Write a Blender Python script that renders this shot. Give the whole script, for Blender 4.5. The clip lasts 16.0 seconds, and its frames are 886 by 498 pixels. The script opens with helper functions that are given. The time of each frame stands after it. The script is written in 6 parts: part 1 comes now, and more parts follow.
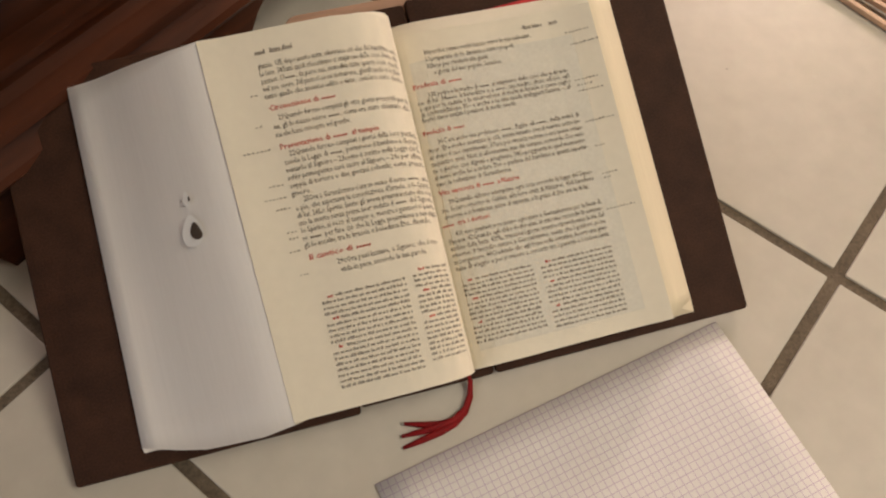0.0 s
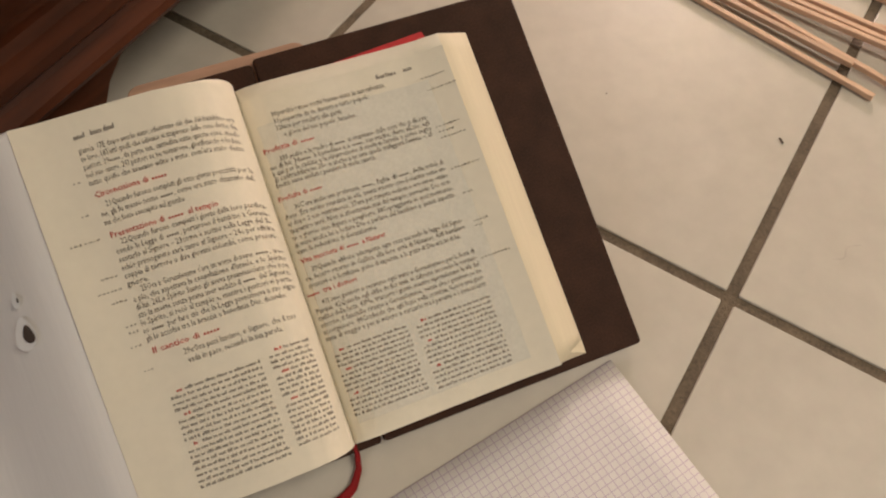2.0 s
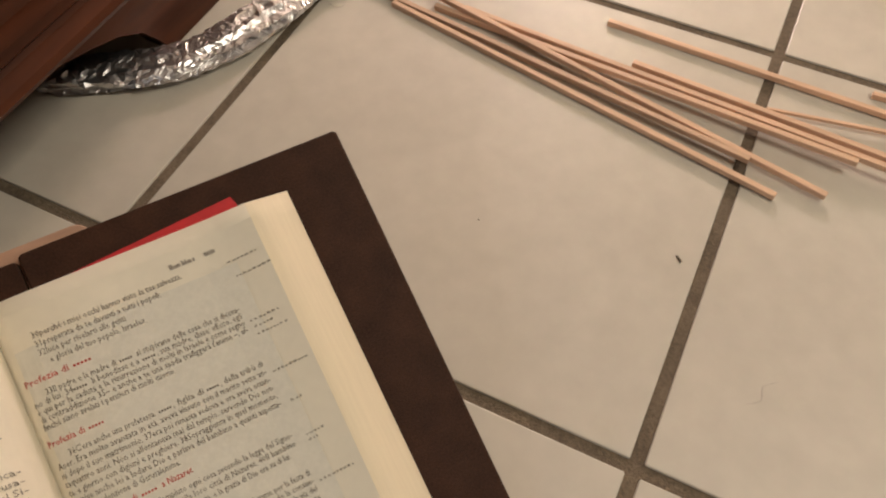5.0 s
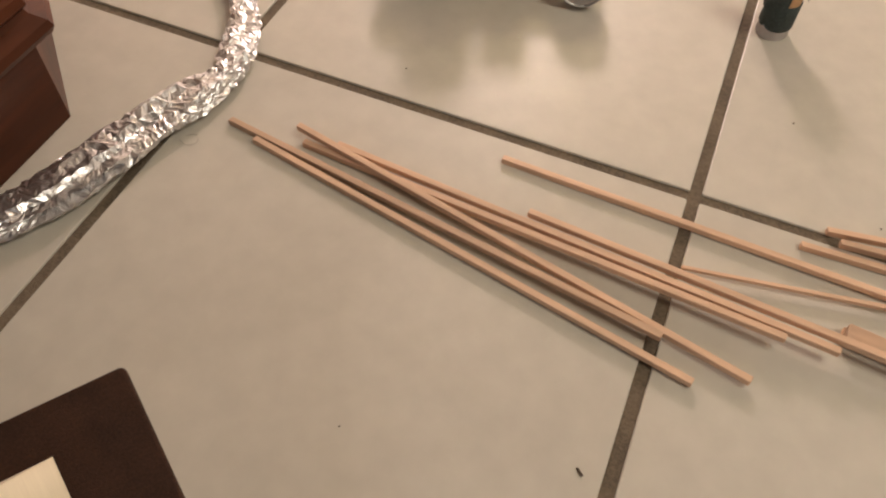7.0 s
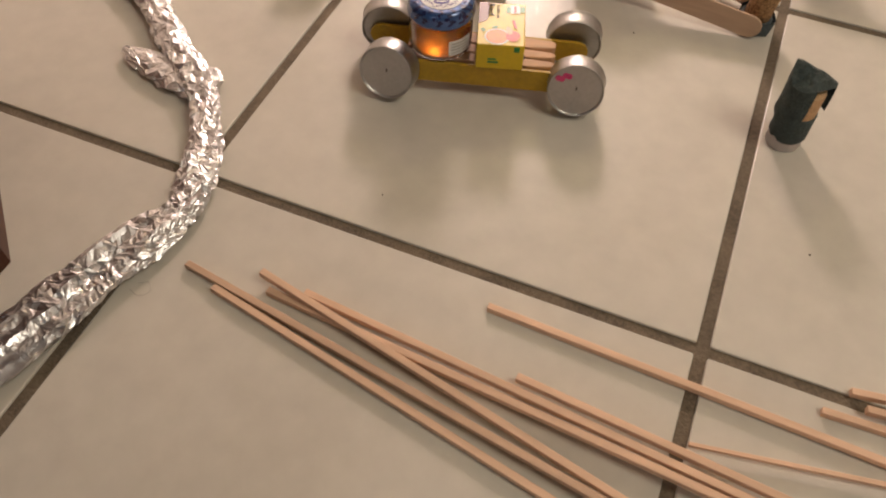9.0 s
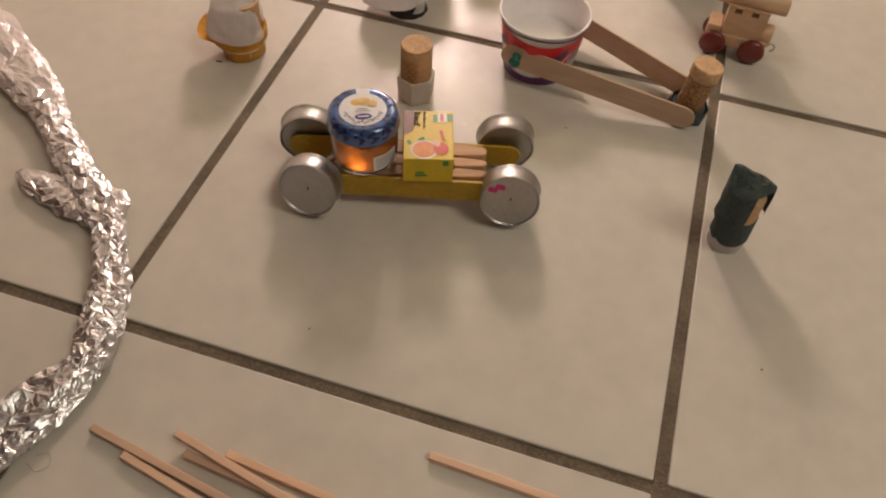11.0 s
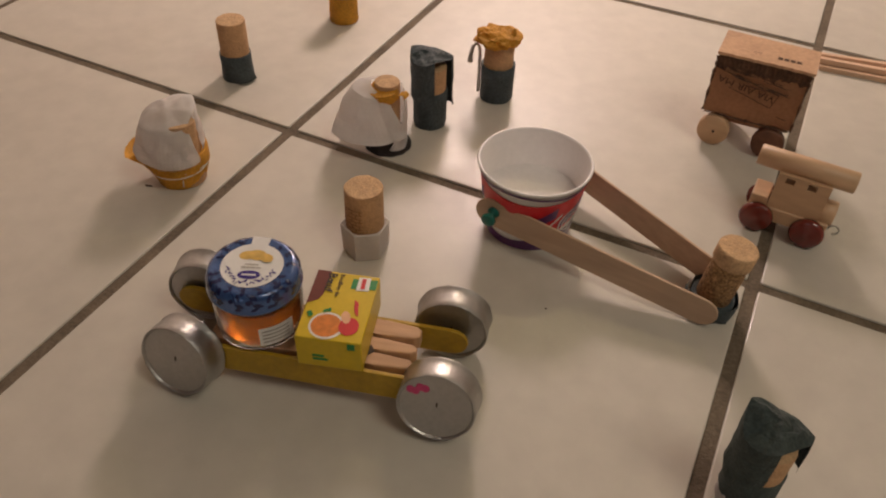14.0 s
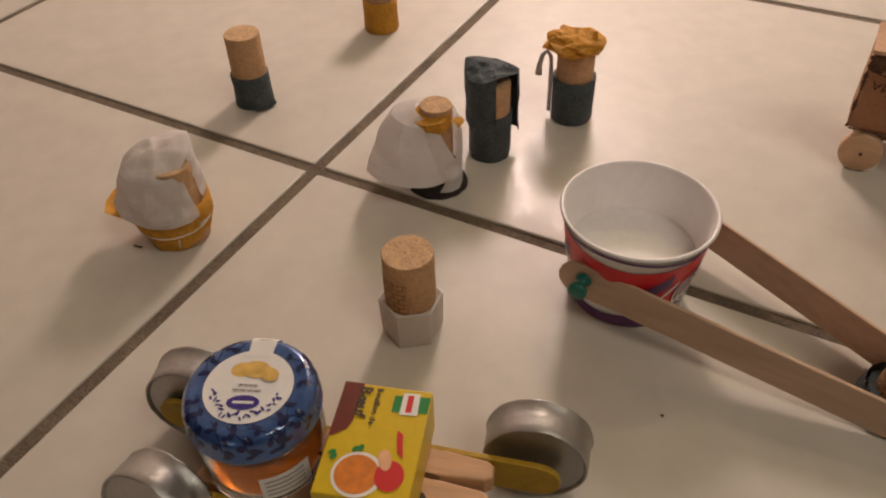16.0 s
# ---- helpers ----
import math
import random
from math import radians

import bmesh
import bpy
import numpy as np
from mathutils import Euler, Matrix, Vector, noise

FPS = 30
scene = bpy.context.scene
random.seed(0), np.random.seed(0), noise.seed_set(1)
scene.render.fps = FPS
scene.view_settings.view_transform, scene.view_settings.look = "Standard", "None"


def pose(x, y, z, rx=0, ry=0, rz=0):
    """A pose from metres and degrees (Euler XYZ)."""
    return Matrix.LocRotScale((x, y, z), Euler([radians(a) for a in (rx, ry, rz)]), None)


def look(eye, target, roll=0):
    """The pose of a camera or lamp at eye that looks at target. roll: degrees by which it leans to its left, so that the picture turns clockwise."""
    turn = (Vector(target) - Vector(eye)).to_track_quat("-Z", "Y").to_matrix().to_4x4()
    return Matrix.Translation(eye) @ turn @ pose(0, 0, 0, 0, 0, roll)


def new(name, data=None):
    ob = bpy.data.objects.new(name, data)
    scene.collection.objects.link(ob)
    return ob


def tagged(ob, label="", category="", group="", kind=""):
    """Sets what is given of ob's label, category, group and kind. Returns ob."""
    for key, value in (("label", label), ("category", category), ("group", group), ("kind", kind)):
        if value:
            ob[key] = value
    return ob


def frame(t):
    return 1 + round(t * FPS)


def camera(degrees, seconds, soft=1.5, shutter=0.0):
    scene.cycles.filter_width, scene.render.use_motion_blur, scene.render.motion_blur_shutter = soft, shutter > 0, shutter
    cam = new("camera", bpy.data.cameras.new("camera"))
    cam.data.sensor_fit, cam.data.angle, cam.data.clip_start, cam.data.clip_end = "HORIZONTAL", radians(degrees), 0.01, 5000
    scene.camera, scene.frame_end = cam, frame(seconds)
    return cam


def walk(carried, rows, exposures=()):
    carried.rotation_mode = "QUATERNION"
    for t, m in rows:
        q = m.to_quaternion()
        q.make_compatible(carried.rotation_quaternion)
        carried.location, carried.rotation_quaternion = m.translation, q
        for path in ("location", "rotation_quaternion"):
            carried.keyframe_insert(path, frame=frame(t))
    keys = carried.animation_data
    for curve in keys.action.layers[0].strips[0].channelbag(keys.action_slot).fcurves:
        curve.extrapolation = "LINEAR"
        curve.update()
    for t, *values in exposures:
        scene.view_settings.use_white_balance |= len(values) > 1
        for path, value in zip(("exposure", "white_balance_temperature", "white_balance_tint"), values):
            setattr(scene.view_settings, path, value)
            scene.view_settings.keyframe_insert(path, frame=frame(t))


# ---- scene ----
cam = camera(59.4, 16.0, 2.1)
PATH = [
    (0, (-0.055, -0.313, 0.405), (-0.649, 0.46, -1.341), 1.4),
    (0.5, (-0.049, -0.307, 0.401), (-0.647, 0.486, -1.335), 0.2),
    (1, (-0.044, -0.291, 0.402), (-0.623, 0.528, -1.328), -0.1),
    (1.5, (-0.037, -0.275, 0.402), (-0.598, 0.561, -1.326), -0.0),
    (2, (-0.033, -0.262, 0.398), (-0.574, 0.602, -1.323), 0.3),
    (2.5, (-0.027, -0.242, 0.394), (-0.544, 0.628, -1.331), 0.4),
    (3, (-0.024, -0.217, 0.389), (-0.52, 0.67, -1.333), 0.3),
    (3.5, (-0.026, -0.2, 0.387), (-0.521, 0.699, -1.329), -0.2),
    (3.7, (-0.028, -0.195, 0.385), (-0.532, 0.708, -1.327), -1.0),
    (5.8, (-0.036, -0.098, 0.370), (-0.480, 0.930, -1.285), 0.6),
    (6, (-0.035, -0.084, 0.369), (-0.473, 0.955, -1.283), 0.6),
    (6.5, (-0.0355, -0.050, 0.366), (-0.445, 1.016, -1.276), 1.8),
    (7, (-0.0365, -0.021, 0.3575), (-0.439, 1.067, -1.272), 2.95),
    (7.5, (-0.031, 0.005, 0.355), (-0.453, 1.089, -1.273), 2.1),
    (8, (-0.041, 0.026, 0.360), (-0.491, 1.092, -1.270), 1.3),
    (8.2, (-0.047, 0.037, 0.364), (-0.506, 1.110, -1.258), 1.3),
    (10.3, (-0.071, 0.114, 0.374), (-0.362, 1.228, -1.261), 3.5),
    (10.5, (-0.073, 0.119, 0.376), (-0.363, 1.251, -1.246), 3.7),
    (11, (-0.08, 0.14, 0.38), (-0.373, 1.327, -1.203), 4.3),
    (11.5, (-0.081, 0.165, 0.381), (-0.389, 1.443, -1.126), 4.0),
    (12, (-0.065, 0.196, 0.379), (-0.422, 1.528, -1.07), 4.2),
    (12.5, (-0.063, 0.218, 0.364), (-0.492, 1.569, -1.047), 5.0),
    (13, (-0.052, 0.234, 0.348), (-0.555, 1.586, -1.037), 5.3),
    (13.5, (-0.042, 0.251, 0.337), (-0.596, 1.597, -1.034), 4.5),
    (14, (-0.034, 0.27, 0.313), (-0.633, 1.599, -1.057), 2.7),
    (14.5, (-0.044, 0.294, 0.301), (-0.672, 1.613, -1.065), 1.9),
    (15, (-0.063, 0.322, 0.288), (-0.718, 1.627, -1.079), 1.2),
    (15.5, (-0.073, 0.341, 0.276), (-0.754, 1.631, -1.092), -0.1),
    (16, (-0.087, 0.36, 0.259), (-0.801, 1.642, -1.1), -1.8),
]
EXPOSURES = [(0.0, 0.79), (2.0, 0.67), (3.5, 0.66), (6.0, 0.57), (8.0, 0.40), (10.5, 0.13), (12.0, -0.23), (13.5, -0.32), (16.0, -0.24)]
walk(cam, [(t, look(eye, target, roll)) for t, eye, target, roll in PATH], EXPOSURES)

# ---- world and light ----
world = bpy.data.worlds.new("room_world")
scene.world = world
world.use_nodes = True
wn = world.node_tree.nodes
sky = wn.new("ShaderNodeTexSky")
sky.sky_type, sky.sun_disc, sky.sun_elevation, sky.sun_rotation = "NISHITA", False, radians(12), radians(200)
world.node_tree.links.new(sky.outputs[0], wn["Background"].inputs[0])
wn["Background"].inputs[1].default_value = 0.06


def lamp(name, kind, place, target, power, colour, size):
    data = bpy.data.lights.new(name, kind)
    data.energy, data.color = power, colour
    if kind == "AREA":
        data.shape, data.size, data.size_y = "RECTANGLE", size[0], size[1]
    else:
        data.shadow_soft_size = size
    ob = new(name, data)
    ob.matrix_world = look(place, target)
    return ob


# a low lamp beyond the toys, an unseen fill area added at one side, and daylight through the window behind
lamp("low_lamp", "POINT", (-0.41, 1.27, 0.49), (0, 0, 0), 15.6, (1.0, 0.785, 0.73), 0.07)
lamp("small_bulb", "POINT", (-0.334, 1.43, 0.965), (0, 0, 0), 3.0, (1.0, 0.83, 0.42), 0.014)
lamp("side_fill", "AREA", (1.0, 0.25, 1.75), (0.75, 0.22, 0), 13.6, (1.0, 0.91, 0.75), (0.7, 0.9))
lamp("window_daylight", "AREA", (-0.42, -2.66, 1.45), (-0.35, 0.0, 0.3), 4.9, (0.92, 0.94, 1.0), (1.2, 1.1))


# ---- materials ----
def mat(name, colour, rough=0.5, metal=0.0, vary=0.12, scale=40.0, fine=300.0, bump=0.0, bump_scale=200.0, stretch=(1, 1, 1),
        coat=0.0, trans=0.0, spec=0.5, random_value=0.0, rough_vary=0.0, second=None, sheen=0.0, coat_rough=0.05, patchy=0.0, coat_bump=0.0):
    m = bpy.data.materials.new(name)
    m.use_nodes = True
    nt = m.node_tree
    b = nt.nodes["Principled BSDF"]
    b.inputs["Roughness"].default_value = rough
    b.inputs["Metallic"].default_value = metal
    b.inputs["Coat Weight"].default_value = coat
    b.inputs["Coat Roughness"].default_value = coat_rough
    b.inputs["Transmission Weight"].default_value = trans
    b.inputs["Specular IOR Level"].default_value = spec
    b.inputs["Sheen Weight"].default_value = sheen
    tc = nt.nodes.new("ShaderNodeTexCoord")
    mp = nt.nodes.new("ShaderNodeMapping")
    mp.inputs["Scale"].default_value = stretch
    nt.links.new(tc.outputs["Object"], mp.inputs["Vector"])
    n1 = nt.nodes.new("ShaderNodeTexNoise")
    n1.inputs["Scale"].default_value, n1.inputs["Detail"].default_value = scale, 4
    n2 = nt.nodes.new("ShaderNodeTexNoise")
    n2.inputs["Scale"].default_value, n2.inputs["Detail"].default_value = fine, 3
    for n in (n1, n2):
        nt.links.new(mp.outputs[0], n.inputs["Vector"])
    add = nt.nodes.new("ShaderNodeMath")
    add.operation = "ADD"
    nt.links.new(n1.outputs["Fac"], add.inputs[0])
    nt.links.new(n2.outputs["Fac"], add.inputs[1])
    rng = nt.nodes.new("ShaderNodeMapRange")
    rng.inputs["From Min"].default_value, rng.inputs["From Max"].default_value = 0.65, 1.35
    nt.links.new(add.outputs[0], rng.inputs["Value"])
    mix = nt.nodes.new("ShaderNodeMix")
    mix.data_type = "RGBA"
    dark = second or tuple(c * (1 - 2 * vary) for c in colour)
    light = tuple(min(1, c * (1 + vary)) for c in colour)
    mix.inputs[6].default_value, mix.inputs[7].default_value = (*dark, 1), (*light, 1)
    nt.links.new(rng.outputs[0], mix.inputs[0])
    out = mix.outputs[2]
    if random_value:
        info = nt.nodes.new("ShaderNodeObjectInfo")
        hs = nt.nodes.new("ShaderNodeHueSaturation")
        r2 = nt.nodes.new("ShaderNodeMapRange")
        r2.inputs["To Min"].default_value, r2.inputs["To Max"].default_value = 1 - random_value, 1 + random_value
        nt.links.new(info.outputs["Random"], r2.inputs["Value"])
        nt.links.new(r2.outputs[0], hs.inputs["Value"])
        nt.links.new(out, hs.inputs["Color"])
        out = hs.outputs[0]
    nt.links.new(out, b.inputs["Base Color"])
    if rough_vary:
        r3 = nt.nodes.new("ShaderNodeMapRange")
        r3.inputs["To Min"].default_value, r3.inputs["To Max"].default_value = max(0.02, rough - rough_vary), rough + rough_vary
        nt.links.new(n1.outputs["Fac"], r3.inputs["Value"])
        nt.links.new(r3.outputs[0], b.inputs["Roughness"])
    if patchy:
        n4 = nt.nodes.new("ShaderNodeTexNoise")
        n4.inputs["Scale"].default_value, n4.inputs["Detail"].default_value, n4.inputs["Roughness"].default_value = 38, 7, 0.65
        nt.links.new(mp.outputs[0], n4.inputs["Vector"])
        r4 = nt.nodes.new("ShaderNodeMapRange")
        r4.inputs["From Min"].default_value, r4.inputs["From Max"].default_value = 0.42, 0.58
        r4.inputs["To Min"].default_value, r4.inputs["To Max"].default_value = coat_rough - patchy * 0.7, coat_rough + patchy
        r5 = nt.nodes.new("ShaderNodeMapRange")
        r5.inputs["From Min"].default_value, r5.inputs["From Max"].default_value = 0.57, 0.43
        r5.inputs["To Min"].default_value, r5.inputs["To Max"].default_value = coat * 0.35, coat * 1.7
        nt.links.new(n4.outputs["Fac"], r5.inputs["Value"])
        nt.links.new(r5.outputs[0], b.inputs["Coat Weight"])
        nt.links.new(n4.outputs["Fac"], r4.inputs["Value"])
        nt.links.new(r4.outputs[0], b.inputs["Coat Roughness"])
    if bump:
        n3 = nt.nodes.new("ShaderNodeTexNoise")
        n3.inputs["Scale"].default_value, n3.inputs["Detail"].default_value = bump_scale, 5
        nt.links.new(mp.outputs[0], n3.inputs["Vector"])
        bp = nt.nodes.new("ShaderNodeBump")
        bp.inputs["Strength"].default_value, bp.inputs["Distance"].default_value = bump, 0.002
        nt.links.new(n3.outputs["Fac"], bp.inputs["Height"])
        nt.links.new(bp.outputs[0], b.inputs["Normal"])
        nt.links.new(bp.outputs[0], b.inputs["Coat Normal"])
    if coat_bump:
        n6 = nt.nodes.new("ShaderNodeTexNoise")
        n6.inputs["Scale"].default_value, n6.inputs["Detail"].default_value, n6.inputs["Distortion"].default_value = 120, 4, 0.9
        nt.links.new(mp.outputs[0], n6.inputs["Vector"])
        bq = nt.nodes.new("ShaderNodeBump")
        bq.inputs["Strength"].default_value, bq.inputs["Distance"].default_value = coat_bump, 0.002
        nt.links.new(n6.outputs["Fac"], bq.inputs["Height"])
        nt.links.new(bq.outputs[0], b.inputs["Coat Normal"])
    return m


TILE = mat("glazed_tile", (0.545, 0.505, 0.435), rough=0.45, spec=0.50, vary=0.05, scale=9, fine=60, bump=0.08, bump_scale=55, random_value=0.025, rough_vary=0.1, coat=0.105, coat_rough=0.055, patchy=0.030, coat_bump=0.36)
GROUT = mat("grout", (0.165, 0.125, 0.085), rough=0.9, vary=0.25, scale=40, fine=500, bump=0.6, bump_scale=900)
PLASTER = mat("plaster", (0.62, 0.56, 0.50), rough=0.9, vary=0.04, scale=3, fine=60, bump=0.1)
LEATHER = mat("dark_leather", (0.048, 0.020, 0.011), rough=0.58, spec=0.16, vary=0.25, scale=60, fine=900, bump=0.25, bump_scale=1500)
PAGE = mat("bible_paper", (0.745, 0.69, 0.57), rough=0.7, vary=0.018, scale=25, fine=200, bump=0.03, bump_scale=90)
# left page edges: cool daylight is put into this whiter colour
EDGEDAYLIT = mat("daylit_page_edges", (0.85, 0.82, 0.79), rough=0.75, vary=0.018, scale=40, fine=250, bump=0.06, bump_scale=160, stretch=(14, 0.35, 14))
EDGECREAM = mat("cream_page_edges", (0.74, 0.655, 0.49), rough=0.75, vary=0.03, scale=40, fine=250, bump=0.08, bump_scale=160, stretch=(14, 0.35, 14))
INK = mat("black_ink", (0.19, 0.168, 0.142), rough=0.8, vary=0.1)
GREYINK = mat("grey_ink", (0.31, 0.28, 0.24), rough=0.8, vary=0.1)
PALEINK = mat("pale_grey_ink", (0.32, 0.29, 0.24), rough=0.8, vary=0.1)
REDINK = mat("red_ink", (0.58, 0.10, 0.085), rough=0.8, vary=0.1)
RIBBON = mat("red_satin", (0.24, 0.006, 0.008), rough=0.6, spec=0.2, vary=0.2, scale=80, fine=900, bump=0.2, bump_scale=1500)
MARKRED = mat("red_card", (0.50, 0.015, 0.02), rough=0.6, vary=0.08)
PALEWOOD = mat("pale_wood", (0.65, 0.43, 0.29), rough=0.55, vary=0.14, scale=25, fine=160, bump=0.15, bump_scale=260, stretch=(0.15, 1, 1), random_value=0.17)
BOARD = mat("board_wood", (0.50, 0.30, 0.205), rough=0.6, vary=0.15, scale=30, fine=200, bump=0.15, bump_scale=300, stretch=(0.2, 1, 1))
PEGWOOD = mat("peg_wood", (0.53, 0.31, 0.165), rough=0.6, vary=0.14, scale=30, fine=220, bump=0.15, bump_scale=300, stretch=(0.15, 1, 1), random_value=0.10)
CRAFT = mat("craft_stick_wood", (0.53, 0.36, 0.24), rough=0.6, vary=0.1, scale=30, fine=250, bump=0.12, bump_scale=300, stretch=(0.12, 1, 1), random_value=0.05)
DARKWOOD = mat("polished_dark_wood", (0.075, 0.020, 0.007), rough=0.42, spec=0.22, vary=0.35, scale=10, fine=90, bump=0.05, bump_scale=120, stretch=(1, 0.12, 1), coat=0.06, coat_rough=0.2)
PRINTBROWN = mat("brown_cork_print", (0.26, 0.12, 0.05), rough=0.85, vary=0.2, scale=200)
CORKDARK = mat("speckled_cork", (0.40, 0.225, 0.095), rough=0.85, vary=0.42, scale=520, fine=760, bump=1.0, bump_scale=560)
BRASS = mat("aged_brass", (0.30, 0.27, 0.16), rough=0.3, metal=1.0, vary=0.2)
FOIL = mat("aluminium_foil", (0.75, 0.735, 0.74), rough=0.36, metal=1.0, vary=0.05, bump=0.12, bump_scale=260)
TEALIGHT = mat("tealight_aluminium", (0.46, 0.447, 0.43), rough=0.42, metal=1.0, vary=0.06, scale=60, fine=400, bump=0.14, bump_scale=180)
CORK = mat("cork", (0.51, 0.30, 0.152), rough=0.85, vary=0.13, scale=160, fine=700, bump=0.5, bump_scale=650)
CORKEND = mat("cork_end", (0.59, 0.375, 0.20), rough=0.9, vary=0.16, scale=220, fine=800, bump=0.5, bump_scale=800)
NAVY = mat("blue_grey_crepe", (0.054, 0.069, 0.075), rough=0.8, vary=0.25, scale=90, fine=700, bump=0.5, bump_scale=500)
GREENCREPE = mat("dark_green_crepe", (0.044, 0.060, 0.056), rough=0.8, vary=0.25, scale=90, fine=700, bump=0.5, bump_scale=500)
WHITEPAPER = mat("white_tissue", (0.80, 0.79, 0.78), rough=0.85, vary=0.05, scale=60, fine=400, bump=0.35, bump_scale=220)
ORANGE = mat("orange_crepe", (0.70, 0.34, 0.032), rough=0.75, vary=0.2, scale=90, fine=600, bump=0.5, bump_scale=420)


def let_through(material, share, colour):
    """Thin paper lets part of the light through to its other side."""
    nt = material.node_tree
    b = nt.nodes["Principled BSDF"]
    tl = nt.nodes.new("ShaderNodeBsdfTranslucent")
    tl.inputs[0].default_value = (*colour, 1)
    mx = nt.nodes.new("ShaderNodeMixShader")
    mx.inputs[0].default_value = share
    nt.links.new(b.outputs[0], mx.inputs[1])
    nt.links.new(tl.outputs[0], mx.inputs[2])
    nt.links.new(mx.outputs[0], nt.nodes["Material Output"].inputs["Surface"])


let_through(WHITEPAPER, 0.52, (0.86, 0.83, 0.80))
let_through(ORANGE, 0.25, (0.75, 0.36, 0.04))
STRING = mat("string", (0.7, 0.62, 0.5), rough=0.9, vary=0.1)
GREYCORD = mat("grey_pipe_cleaner", (0.52, 0.48, 0.44), rough=0.9, vary=0.2)
BLACKFOAM = mat("dark_base", (0.03, 0.022, 0.02), rough=0.9, vary=0.2)
YELLOW = mat("yellow_paint", (0.45, 0.27, 0.012), rough=0.5, vary=0.12, scale=50, fine=300, bump=0.1)
BOXYELLOW = mat("yellow_card", (0.64, 0.44, 0.012), rough=0.35, vary=0.05)
BOXBROWN = mat("brown_card", (0.16, 0.03, 0.018), rough=0.35, vary=0.08)
PRINTORANGE = mat("orange_print", (0.68, 0.21, 0.03), rough=0.35, vary=0.12, scale=250)
PRINTRED = mat("red_print", (0.60, 0.03, 0.03), rough=0.35, vary=0.06)
PRINTGREEN = mat("green_print", (0.02, 0.22, 0.05), rough=0.35, vary=0.06)
PRINTWHITE = mat("white_print", (0.78, 0.75, 0.70), rough=0.35, vary=0.04)
TORNWHITE = mat("torn_white_paper", (0.93, 0.92, 0.90), rough=0.8, vary=0.02)
PRINTPEACH = mat("peach_print", (0.75, 0.42, 0.24), rough=0.35, vary=0.1, scale=250)
LIDBLUE = mat("lid_blue", (0.040, 0.105, 0.30), metal=0.35, coat=1.0, coat_rough=0.06, rough=0.25, vary=0.15, scale=120, fine=500)
LIDDARK = mat("lid_dark_blue", (0.010, 0.016, 0.07), rough=0.25, vary=0.1)
LIDPURPLE = mat("lid_purple", (0.05, 0.03, 0.22), rough=0.25, vary=0.1)
LIDWHITE = mat("lid_white", (0.75, 0.73, 0.70), rough=0.25, vary=0.03)
LIDGOLD = mat("lid_gold", (0.70, 0.45, 0.12), rough=0.25, vary=0.15, scale=200)
JAM = mat("amber_jam", (0.42, 0.125, 0.010), rough=0.25, vary=0.15, scale=60, trans=0.92)
CUPWHITE = mat("cup_inside", (0.82, 0.78, 0.76), rough=0.4, vary=0.03, scale=30)
CUPRED = mat("cup_red", (0.62, 0.012, 0.02), rough=0.35, vary=0.06)
CUPPURPLE = mat("cup_purple", (0.10, 0.025, 0.12), rough=0.35, vary=0.1)
PINGREEN = mat("green_plastic", (0.004, 0.12, 0.09), rough=0.3, vary=0.05)
TRAINWOOD = mat("beech", (0.58, 0.37, 0.215), rough=0.45, vary=0.08, scale=30, fine=250, stretch=(0.2, 1, 1), bump=0.05)
REDWHEEL = mat("red_lacquer", (0.155, 0.016, 0.009), rough=0.25, vary=0.1, coat=0.4)
CARDBOARD = mat("cardboard", (0.36, 0.175, 0.088), rough=0.85, vary=0.12, scale=60, fine=400, bump=0.15, bump_scale=300)
CARDLIGHT = mat("cardboard_lid", (0.57, 0.35, 0.21), rough=0.85, vary=0.1, scale=60, fine=400, bump=0.15, bump_scale=300)
CARDTORN = mat("torn_cardboard", (0.11, 0.055, 0.03), rough=0.95, vary=0.3, scale=120, fine=500, bump=0.5)
WHEELBROWN = mat("dark_brown_wheel", (0.15, 0.06, 0.03), rough=0.6, vary=0.2, scale=80, bump=0.2)
CARDINK = mat("cardboard_ink", (0.07, 0.035, 0.02), rough=0.9, vary=0.1)
STEEL = mat("steel_wire", (0.45, 0.43, 0.4), rough=0.35, metal=1.0, vary=0.1)
BEADYELLOW = mat("yellow_felt", (0.80, 0.47, 0.03), rough=0.9, vary=0.12, scale=200, fine=900, bump=0.5, bump_scale=900, sheen=0.3)
CRUMB = mat("dark_crumb", (0.085, 0.06, 0.045), rough=0.9, vary=0.2)
PINKINK = mat("pink_marker", (0.60, 0.05, 0.17), rough=0.4, vary=0.1)

GLASS = bpy.data.materials.new("clear_glass")
GLASS.use_nodes = True
gb = GLASS.node_tree.nodes["Principled BSDF"]
gb.inputs["Base Color"].default_value = (1, 1, 1, 1)
gb.inputs["Roughness"].default_value, gb.inputs["Transmission Weight"].default_value, gb.inputs["IOR"].default_value = 0.03, 1.0, 1.3

